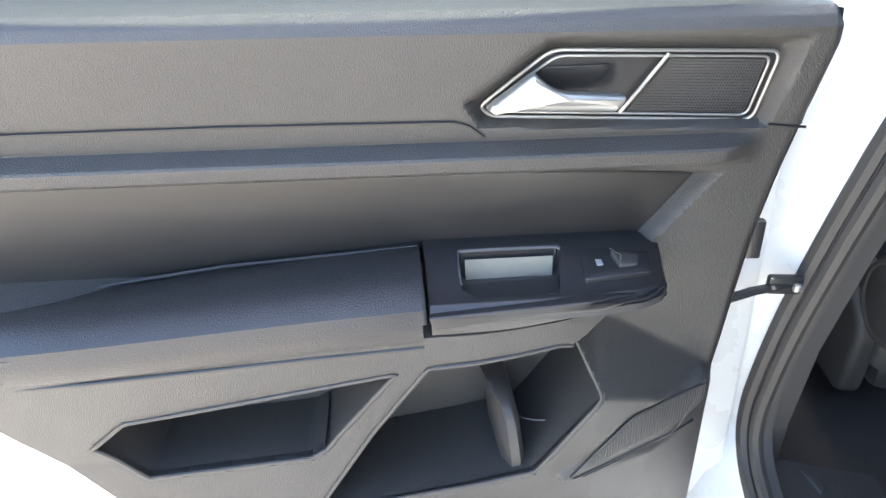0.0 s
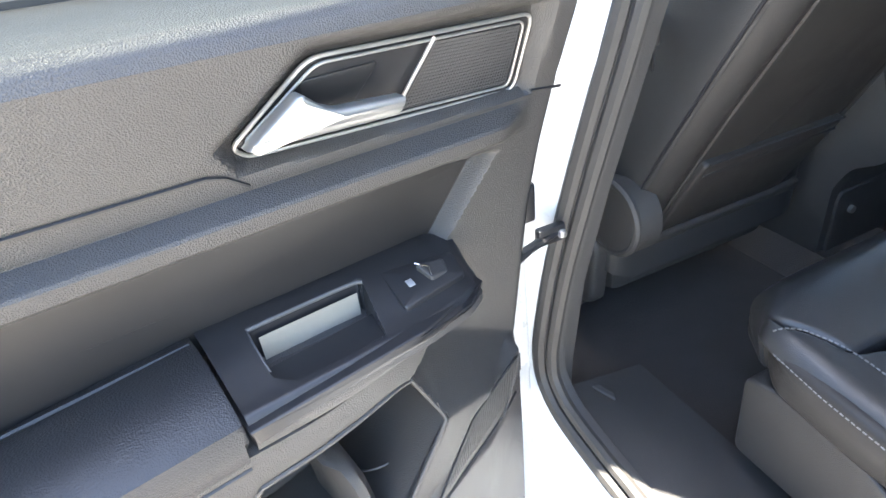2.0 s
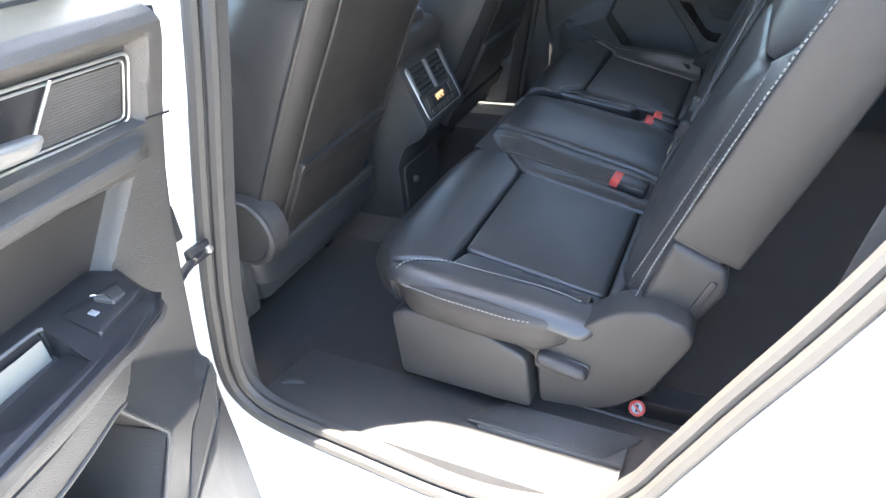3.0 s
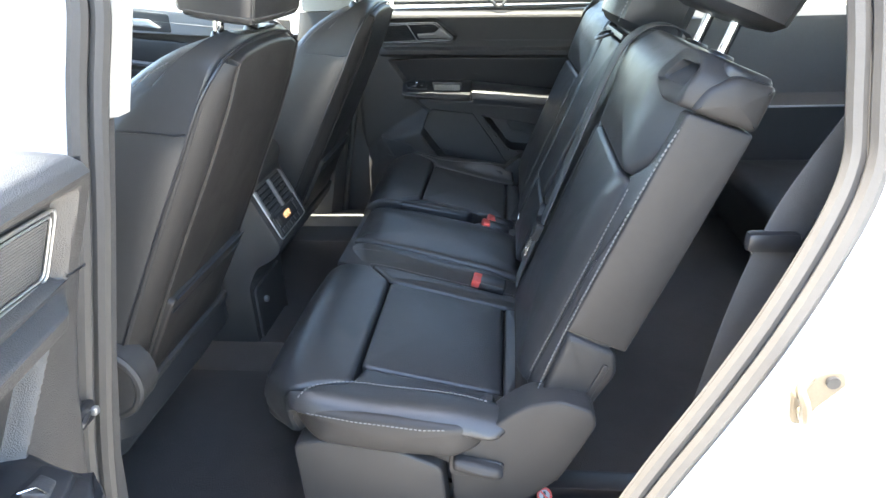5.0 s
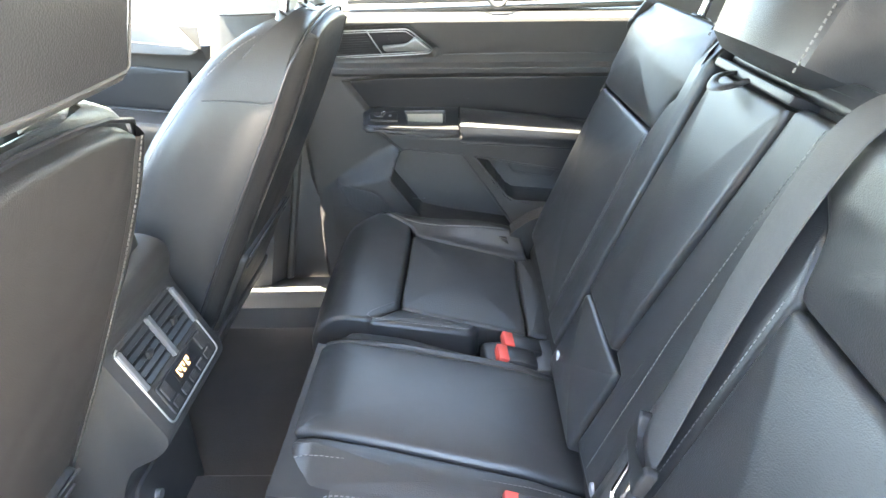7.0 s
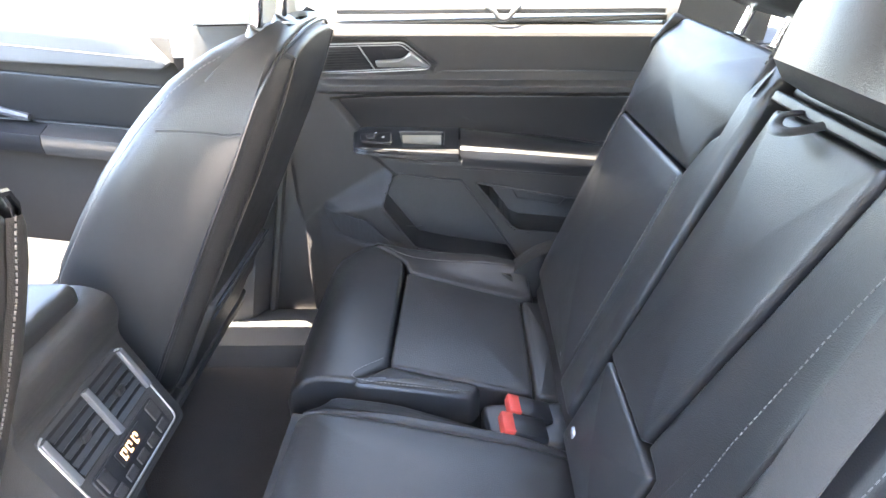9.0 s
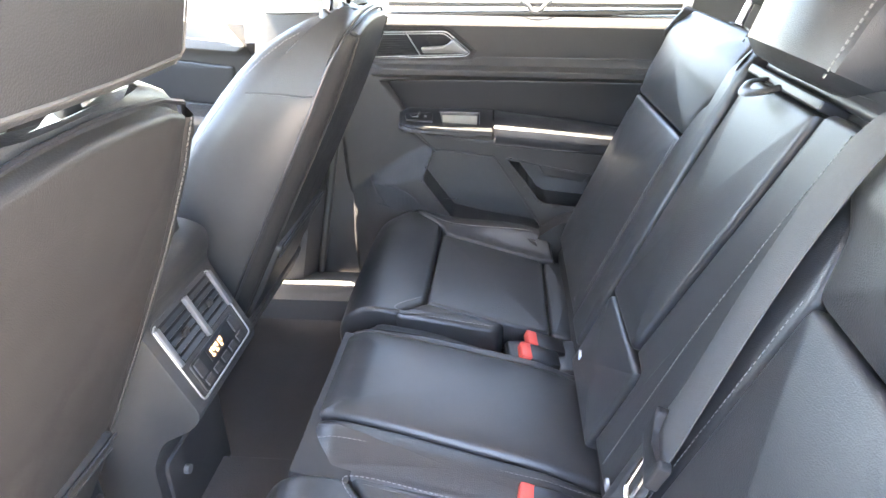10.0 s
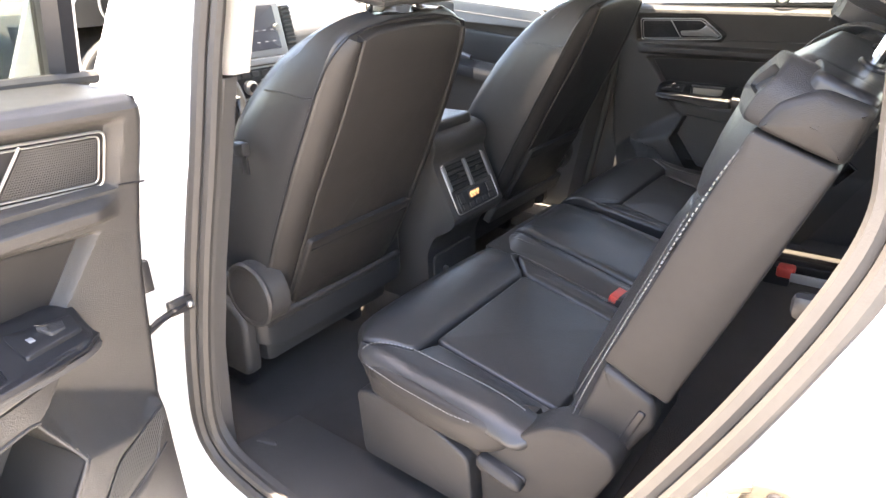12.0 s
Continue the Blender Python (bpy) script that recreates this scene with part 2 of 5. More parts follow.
def ease(a, b, x):
    x = max(0.0, min(1.0, (x - a) / (b - a)))
    return x * x * (3 - 2 * x)


def between(table, x):
    """The value of a table of (x, value) at x."""
    for (a, va), (b, vb) in zip(table, table[1:]):
        if x <= b:
            return va + (vb - va) * max(0.0, (x - a) / (b - a))
    return table[-1][1]


def roll(v, start, r):
    """Follow a surface that bends down after start with radius r: the place along it, the drop, and the normal (outwards, up)."""
    if v <= start:
        return v, 0.0, (0.0, 1.0)
    q = min((v - start) / r, math.pi / 2)
    return start + r * math.sin(q), -r * (1 - math.cos(q)) - max(0.0, v - start - r * math.pi / 2), (math.sin(q), math.cos(q))


def bezel(outer, inner, lo, hi, deep, f, n=48):
    """A rounded frame round a real recess; returns the frame alone."""
    a, b = (resample([(*p[:2], 0) for p in o], n, closed=True) for o in (outer, inner))
    mid_line = [p.lerp(q, 0.45) for p, q in zip(a, b)]
    return loft([[f(p.x, p.y, c) for p in o] for o, c in ((a, lo), (a, hi - 0.004), ([p.lerp(q, 0.12) for p, q in zip(a, b)], hi - 0.001), (mid_line, hi), (b, hi - 0.004), (b, deep))], caps=False)


def prism(outline, lo, hi, r=0.006, f=None, bm=None, segs=2):
    """A straight-sided plate with all edges rounded; f maps (a, b, c) to the place."""
    f = f or (lambda a, b, c: (a, b, c))
    b = bmesh.new()
    low = [b.verts.new((p[0], p[1], lo)) for p in outline]
    top = [b.verts.new((p[0], p[1], hi)) for p in outline]
    n = len(outline)
    b.faces.new(low)
    b.faces.new(top)
    for i in range(n):
        b.faces.new((low[i], low[(i + 1) % n], top[(i + 1) % n], top[i]))
    bmesh.ops.recalc_face_normals(b, faces=b.faces)
    if r:
        bmesh.ops.bevel(b, geom=b.edges[:], offset=r, segments=segs, affect="EDGES", profile=0.5, clamp_overlap=True)
    for v in b.verts:
        v.co = Vector(f(*v.co))
    if bm is None:
        return b
    tmp = bpy.data.meshes.new("tmp")
    b.to_mesh(tmp)
    b.free()
    bm.from_mesh(tmp)
    bpy.data.meshes.remove(tmp)
    return bm


# ---------------------------------------------------------------- ground and surroundings
part("ground", sheet(41, 41, lambda s, t: (500 * (2 * s - 1) ** 3, 500 * (2 * t - 1) ** 3, 0.0)), GROUND)
tagged(bpy.data.objects["ground"], "pale worn asphalt lot in full sun", "ground", kind="structure")

# ---------------------------------------------------------------- car body
body = thing("car_body", "white car body shell with black door seals and grey carpet", "car body", kind="structure")
# the rear door opening of the driver's side: the line of its rubber seal, from the roof down the front post, along the sill and up the back
OPENING = [(-0.685, 0.500, 1.62), (-0.719, 0.540, 1.40), (-0.731, 0.557, 1.32), (-0.751, 0.577, 1.19), (-0.775, 0.602, 1.04), (-0.791, 0.627, 0.90), (-0.799, 0.642, 0.79),
           (-0.80, 0.648, 0.73), (-0.80, 0.636, 0.685), (-0.80, 0.585, 0.652), (-0.80, 0.44, 0.630), (-0.80, 0.25, 0.612), (-0.80, 0.105, 0.640),
           (-0.80, 0.034, 0.72), (-0.797, -0.008, 0.80), (-0.788, -0.055, 0.89), (-0.780, -0.109, 0.99), (-0.770, -0.155, 1.08), (-0.756, -0.195, 1.17),
           (-0.744, -0.216, 1.24), (-0.734, -0.213, 1.30), (-0.715, -0.195, 1.42), (-0.692, -0.15, 1.55), (-0.685, -0.06, 1.63), (-0.680, 0.20, 1.655)]
RIM = smooth_line(OPENING, 150, closed=True)


def away(i):
    """Unit step in the plane of the car's side, away from the opening."""
    d = RIM[(i + 1) % len(RIM)] - RIM[i - 1]
    w = Vector((0, d.z, -d.y)).normalized()
    return w if w.dot(RIM[i] - Vector((0, 0.2, 1.0))) > 0 else -w


def around(steps):
    """Loops round the opening: (away from it, towards the cabin)."""
    return [[RIM[i] + away(i) * a + Vector((b * between([(1.15, 1.0), (1.36, 0.45), (1.52, 0.12), (1.7, 0.0)], RIM[i].z), 0, 0)) for i in range(len(RIM))] for a, b in steps]


part("jamb", loft(around([(0.010, -0.017), (0.022, -0.022), (0.038, -0.042), (0.050, -0.060), (0.075, -0.072), (0.095, -0.084), (0.110, -0.110), (0.122, -0.118), (0.15, -0.122)]), caps=False), PAINT, body)
for a, b, r in ((-0.0075, -0.001, 0.0098), (0.0105, -0.011, 0.0105)):
    part("door_seal", tube([RIM[i] + away(i) * a + Vector((b, 0, 0)) for i in range(len(RIM))], r, closed=True, sides=8), RUBBER, body, "black rubber door seal")
part("opening_trim", loft(around([(0.016, -0.021), (0.0, -0.006), (-0.006, 0.004), (-0.008, 0.014), (-0.006, 0.022), (0.004, 0.027), (0.03, 0.030)]), caps=False), TRIM, body)


# quarter panel behind the opening, following its slanted edge
qrows = []
for k in range(13):
    u = k / 12
    z = 0.50 + 0.75 * u
    edge = between([(0.40, 0.06), (0.60, -0.01), (0.79, -0.132), (0.90, -0.187), (1.01, -0.245), (1.09, -0.285), (1.27, -0.335), (1.40, -0.33), (1.66, -0.25)], z)
    bulge = between([(0.3, -0.90), (0.6, -0.935), (0.9, -0.93), (1.15, -0.885), (1.25, -0.83), (1.65, -0.66)], z)
    qrows.append([Vector((bulge + 0.012 * math.exp(-j * 1.4), edge - 0.02 + 0.05 * math.exp(-j * 2.0) - 0.17 * j, z)) for j in range(11)])
qb = bmesh.new()
grid = [[qb.verts.new(p) for p in row] for row in qrows]
for a, b in zip(grid, grid[1:]):
    for i in range(len(a) - 1):
        qb.faces.new((a[i], a[i + 1], b[i + 1], b[i]))
part("quarter_panel", qb, PAINT, body)
part("rear_post", loft([[Vector((between([(1.2, -0.855), (1.65, -0.665)], z) + a, between([(1.24, -0.325), (1.40, -0.32), (1.66, -0.24)], z) + b, z)) for a, b in ((0, 0.01), (0, -0.20), (0.08, -0.20), (0.08, 0.06))] for z in (1.24, 1.32, 1.45, 1.56, 1.65)]), PAINT, body)
# sill below the opening
part("sill_panel", loft([[Vector((x, y, z)) for x, z in ((-0.895, 0.50), (-0.93, 0.44), (-0.93, 0.36), (-0.88, 0.29), (-0.78, 0.27), (-0.78, 0.45))] for y in (0.85, 0.7, 0.4, 0.1, -0.05)]), PAINT, body)
part("sill_cladding", rbox(0.05, 0.9, 0.12, 0.02, (-0.925, 0.40, 0.34)), TRIM, body)
# step inside the sill
step = thing("sill_trim", "dark grey plastic sill trim with a ribbed tread strip", "sill trim")
part("cover", loft([[Vector((x, y, z)) for x, z in ((-0.79, 0.605), (-0.778, 0.634), (-0.755, 0.637), (-0.69, 0.625), (-0.615, 0.612), (-0.598, 0.545))] for y in (0.655, 0.63, 0.5, 0.3, 0.13, 0.06)]), HARD, step)
part("panel", slab(fillet([(-0.745, 0.595), (-0.745, 0.43), (-0.680, 0.43), (-0.680, 0.565)], 0.02), 0.600, 0.6135, 0.002, f=lambda a, b, c: (a, b, c + 0.009 - 0.20 * (a + 0.70))), TRIM, step)
ribs = bmesh.new()
for k in range(15):
    x = -0.692 + k * 0.0044
    rbox(0.0022, 0.215, 0.006, 0.001, (x, 0.170 - 0.7 * (x + 0.66), 0.628 - 0.19 * (x + 0.66)), bm=ribs, segs=1)
part("tread_ribs", ribs, TRIM, step)
part("tread", rbox(0.076, 0.225, 0.016, 0.003, (-0.660, 0.170, 0.6175), Matrix.Rotation(radians(10.8), 4, "Y")), TRIM, step)
part("trim_clip", slab(fillet([(-0.728, 0.640), (-0.713, 0.636), (-0.705, 0.608), (-0.713, 0.598)], 0.004), 0.612, 0.634, 0.003), TRIM, step)
# front post between the doors
bp = thing("center_pillar", "white door post with black lower and pale upper trim", "pillar", kind="structure")


def seal_at(z):
    return between([(0.5, -0.80), (0.76, -0.80), (0.88, -0.793), (1.0, -0.78), (1.2, -0.75), (1.4, -0.719), (1.65, -0.68)], z), between([(0.5, 0.66), (0.73, 0.648), (0.79, 0.642), (0.90, 0.627), (1.04, 0.602), (1.19, 0.577), (1.32, 0.557), (1.4, 0.540), (1.65, 0.49)], z)


def post_line(z):
    return between([(0.30, 0.755), (0.55, 0.735), (0.67, 0.728), (0.75, 0.725), (0.89, 0.707), (1.06, 0.672), (1.24, 0.631), (1.37, 0.589), (1.62, 0.53)], z)


def post_x(z):
    return between([(0.3, -0.90), (0.6, -0.915), (0.9, -0.905), (1.06, -0.872), (1.24, -0.825), (1.37, -0.775), (1.62, -0.70)], z)


part("post_skin", loft([[Vector((post_x(z) + a, post_line(z) + b, z)) for a, b in ((0.0, 0.0), (-0.012, 0.02), (-0.012, 0.10), (0.01, 0.14), (0.09, 0.14), (0.11, 0.02))] for z in (0.30, 0.5, 0.67, 0.8, 0.95, 1.1, 1.24, 1.37, 1.5, 1.62)]), PAINT, bp)
part("lower_trim", loft([[Vector((seal_at(z)[0] + a, seal_at(z)[1] + b, z)) for a, b in ((0.006, 0.010), (0.022, -0.001), (0.046, 0.004), (0.060, 0.028), (0.062, 0.15), (0.0, 0.15))] for z in (0.56, 0.7, 0.85, 1.0, 1.15, 1.288)]), TRIM, bp)
part("upper_trim", loft([[Vector((seal_at(z)[0] + a, seal_at(z)[1] + b, z)) for a, b in ((0.022, 0.012), (0.030, -0.010), (0.058, -0.008), (0.074, 0.020), (0.076, 0.15), (0.02, 0.15))] for z in (1.292, 1.4, 1.5, 1.64)]), BEIGE, bp, "pale grey upper trim")
hook = thing("belt_tongue", "black belt tongue hanging beside the door post", "seat belt")
part("body", rbox(0.018, 0.030, 0.026, 0.006, (-0.618, 0.691, 1.150)), SMOOTH, hook)
part("blade", rbox(0.004, 0.016, 0.034, 0.001, (-0.620, 0.684, 1.124)), SMOOTH, hook)
# check strap from the post to the open door
strap = thing("door_check_strap", "black steel door check strap bolted to the white post", "door hardware")
BOLT = Vector((-0.812, 0.612, 0.970))
part("arm", tube([BOLT, BOLT + Vector((-0.05, -0.012, -0.004)), BOLT + Vector((-0.125, -0.035, -0.018)), BOLT + Vector((-0.16, -0.05, -0.022))], 0.0085, flat_to=0.55), SMOOTH, strap)
part("bracket", rbox(0.040, 0.012, 0.024, 0.004, BOLT + Vector((-0.012, -0.002, 0))), SMOOTH, strap)
part("bolt", rbox(0.011, 0.010, 0.011, 0.004, BOLT + Vector((0.000, -0.010, 0))), SATIN, strap, "bright bolt head")
# door latch striker on the rear edge
strike = thing("striker", "dull beige-grey steel door latch striker on white paint", "door hardware")
SP = Vector((-0.826, -0.176, 1.036))
part("base_plate", slab(fillet([(0.014, -0.034), (-0.020, -0.030), (-0.034, 0.004), (-0.026, 0.034), (0.0, 0.030), (0.006, 0.012), (0.018, 0.004)], 0.010), 0, 0.008, 0.003, f=lambda a, b, c: SP + Vector((-c, a, b))), ZINC, strike)
for a, b in ((-0.016, 0.020), (0.002, -0.022)):
    part("screw", tube([SP + Vector((-0.007, a, b)), SP + Vector((-0.011, a, b))], 0.0065, sides=12), SMOOTH, strike)
part("loop", tube(smooth_line([SP + Vector((-0.006, 0.006, -0.014)), SP + Vector((-0.030, 0.012, -0.010)), SP + Vector((-0.034, 0.018, 0.012)), SP + Vector((-0.028, 0.022, 0.026)), SP + Vector((-0.006, 0.004, 0.022))], 16), 0.0048), ZINC, strike)

# floor, roof, far side
part("floor_carpet", loft([[Vector((x, y, z)) for y, z in ((1.9, 0.55), (0.50, 0.55), (0.44, 0.565), (0.40, 0.60), (0.20, 0.615), (-0.9, 0.62), (-1.9, 0.66), (-1.9, 0.45), (1.9, 0.45))] for x in (-0.79, -0.4, 0, 0.4, 0.84)]), CARPET, body, "charcoal carpet")
tunnel = part("tunnel", loft([[Vector((x, y, z)) for x, z in ((-0.16, 0.54), (-0.10, 0.60), (0.08, 0.60), (0.14, 0.54))] for y in (1.5, 0.45)]), CARPET, body)
part("roof", loft([[Vector((x, y, z)) for x, z in ((-0.705, 1.66), (-0.5, 1.745), (0, 1.77), (0.5, 1.745), (0.70, 1.66), (0.60, 1.66), (-0.60, 1.66))] for y in (1.15, 0.6, 0, -1.0, -1.9)]), PAINT, body)
part("headliner", sheet(12, 12, lambda s, t: (-0.60 + 1.2 * s, 1.15 - 3.0 * t, 1.645 + 0.03 * math.sin(math.pi * s))), BEIGE, body)
for sx in (-1, 1):
    part("roof_rail", tube([(sx * 0.645, 1.08, 1.64), (sx * 0.65, 0.3, 1.68), (sx * 0.65, -1.0, 1.675), (sx * 0.64, -1.9, 1.63)], 0.035), BEIGE, body)
    part("windscreen_pillar", tube([(sx * 0.62, 1.02, 1.64), (sx * 0.70, 1.40, 1.42), (sx * 0.76, 1.85, 1.16)], 0.04), BEIGE, body)
part("right_skin", sheet(2, 6, lambda s, t: (between([(0, 0.90), (0.4, 0.95), (1, 0.90)], t), 1.9 - 3.8 * s, 0.3 + 0.92 * t)), PAINT, body)
part("right_pillar_trim", loft([[Vector((x, y + 0.735 - (z - 0.6) * 0.20, z)) for x, y in ((0.845, 0.0), (0.80, 0.004), (0.745, 0.03), (0.728, 0.07), (0.728, 0.17), (0.75, 0.20), (0.82, 0.20))] for z in (0.55, 0.75, 0.9, 1.1, 1.298)]), TRIM, body)
part("right_seal", tube([Vector((0.80, 0.728 - (z - 0.6) * 0.20, z)) for z in (0.60, 0.75, 0.9, 1.1, 1.30)], 0.011), RUBBER, body)
part("right_pillar_upper", loft([[Vector((x - (z - 1.3) * 0.3, y + 0.655 - (z - 0.6) * 0.10, z)) for x, y in ((0.80, -0.03), (0.745, -0.02), (0.725, 0.03), (0.725, 0.16), (0.75, 0.20), (0.82, 0.20))] for z in (1.302, 1.5, 1.66)]), BEIGE, body)
part("right_rear_pillar", loft([[Vector((x - (z - 1.3) * 0.3, y - 0.20 - max(0, z - 1.3) * 0.1, z)) for x, y in ((0.80, 0.03), (0.72, 0.03), (0.70, -0.06), (0.70, -0.14), (0.80, -0.14))] for z in (1.15, 1.3, 1.45, 1.66)]), TRIM, body)
part("right_sill", loft([[Vector((x, y, z)) for x, z in ((0.86, 0.56), (0.80, 0.60), (0.70, 0.615), (0.64, 0.60), (0.62, 0.54), (0.86, 0.50))] for y in (1.5, 0.6, -0.2)]), TRIM, body)
part("right_liner", rbox(0.02, 3.4, 0.72, 0.004, (0.862, 0.1, 0.86)), TRIM, body)
part("firewall", rbox(1.6, 0.04, 0.75, 0.01, (0, 1.95, 0.85)), TRIM, body)
part("bonnet", loft([[Vector((x, y, z)) for x, z in ((-0.85, 0.6), (-0.80, 1.10), (-0.4, 1.16), (0.4, 1.16), (0.80, 1.10), (0.85, 0.6))] for y in (1.95, 2.4, 2.75)]), PAINT, body)
part("tailgate", rbox(1.6, 0.06, 0.9, 0.03, (0, -1.95, 0.80)), TRIM, body)
for sx in (-1, 1):
    part("rear_trim", loft([[Vector((sx * (0.685 + a), y, z)) for a, z in ((0.03, 0.55), (0.0, 0.62), (-0.02, 0.95), (-0.05, 1.0), (0.0, 1.03), (0.015, 1.25), (0.09, 1.27), (0.09, 0.55))] for y in (-0.27, -0.9, -1.9)]), TRIM, body)

# far door window glass, rear glass and windscreen
for name, a, b in (("window_right", (0.55, -0.22), DARK_GLASS), ("window_front_right", (1.45, 0.70), GLASS), ("window_third_row", (-0.36, -1.7), DARK_GLASS)):
    pane = part(name, sheet(2, 4, lambda s, t: (0.80 - 0.16 * t, a[0] + (a[1] - a[0]) * s, 1.27 + 0.40 * t)), b)
    tagged(pane, "tinted side window glass" if b is DARK_GLASS else "clear side window glass", "window", kind="structure")
wind = part("windscreen", sheet(2, 4, lambda s, t: (-0.72 + 1.44 * s, 1.85 - 0.70 * t, 1.18 + 0.47 * t)), GLASS)
tagged(wind, "clear raked windscreen glass", "windscreen", kind="structure")

# ---------------------------------------------------------------- rear doors
LEAN = [(0.45, -0.085), (0.60, -0.075), (0.77, -0.055), (1.08, 0.002), (1.15, 0.018), (1.213, 0.037), (1.30, 0.070)]
FRONT_EDGE = [(0.45, 0.128), (0.684, 0.114), (0.837, 0.104), (0.896, 0.102), (1.02, 0.105), (1.081, 0.106), (1.206, 0.1040), (1.284, 0.107), (1.305, 0.113)]
BACK_EDGE = [(0.45, 0.57), (0.60, 0.66), (0.72, 0.73), (0.837, 0.795), (0.93, 0.850), (1.05, 0.91), (1.2, 0.965), (1.31, 0.97)]
LEDGE = [(1.0, 0.0), (1.1725, 0.0), (1.1745, 0.006), (1.1795, 0.017), (1.183, 0.0195), (1.194, 0.0195), (1.1965, 0.0175), (1.2035, 0.004), (1.2055, 0.0), (1.22, 0.0)]
SURROUND = [(0.4034, 1.240), (0.3393, 1.294), (0.1365, 1.2905), (0.139, 1.2085), (0.390, 1.218)]
RING = [(0.3895, 1.2345), (0.3355, 1.2825), (0.1495, 1.2770), (0.149, 1.2130), (0.379, 1.2248)]
FIELD = [(0.166, 1.163), (0.25, 1.1695), (0.39, 1.1735), (1.1, 1.1745), (1.1, 0.985), (0.47, 1.05), (0.230, 1.066)]
BIN = [(0.0, 0.82), (0.10, 0.884), (0.19, 0.945), (0.24, 0.978), (0.275, 0.994), (0.258, 1.012), (0.232, 1.034), (0.205, 1.06), (1.3, 1.06), (1.3, 0.3), (0.0, 0.3)]
MAP = [(0.788, 0.905), (0.746, 0.942), (0.4795, 0.989), (0.5616, 0.877), (0.580, 0.866), (0.750, 0.853)]
BOTTLE = [(0.4494, 0.994), (0.320, 1.004), (0.304, 0.999), (0.290, 0.973), (0.2665, 0.918), (0.339, 0.818), (0.4147, 0.802), (0.590, 0.776)]


SPEAKER = [(0.127, 0.889), (0.224, 0.875), (0.306, 0.808), (0.162, 0.826)]


def lower_depth(u, z, soft=False):
    """How far the lower trim stands towards the cabin, with its two pockets."""
    w = between(LEAN, z) + between(LEDGE, z) * ease(0.135, 0.185, u)
    w -= 0.022 * ease(0.002, -0.012, sdf(FIELD, u, z))
    ramp = between([(0.08, 0.014), (0.27, 0.066), (0.34, 0.03)], u)
    s = min(1.0, max(0.0, (0.003 - sdf(BIN, u, z)) / (0.003 + ramp + (0.024 - ramp) * ease(0.985, 1.012, z))))
    s = s * s * (3 - 2 * s) if soft else s
    out = between([(0.06, -0.045), (0.10, -0.030), (0.14, -0.005), (0.20, 0.024), (0.27, 0.043), (0.32, 0.047), (1.3, 0.047)], u) * between([(0.45, 0.2), (0.62, 0.5), (0.80, 0.95), (0.9, 1.02), (0.96, 1.02 + 0.26 * ease(0.22, 0.42, u)), (1.03, 1.02 + 0.60 * ease(0.22, 0.42, u)), (1.1, 1.02 + 0.6 * ease(0.22, 0.42, u))], z + 0.05 * (u - 0.45))
    if z < 1.07:
        w = w + s * (max(out, w) - w)
        w += (0.016 + 0.33 * (u - 0.197) - w) * ease(0.010, 0.001, sdf(SPEAKER, u, z))
        w -= (w + 0.045) * ease(0.0014, -0.003, sdf(MAP, u, z))
        w -= (w + 0.085) * ease(0.0014, -0.003, sdf(BOTTLE, u, z))
    return w


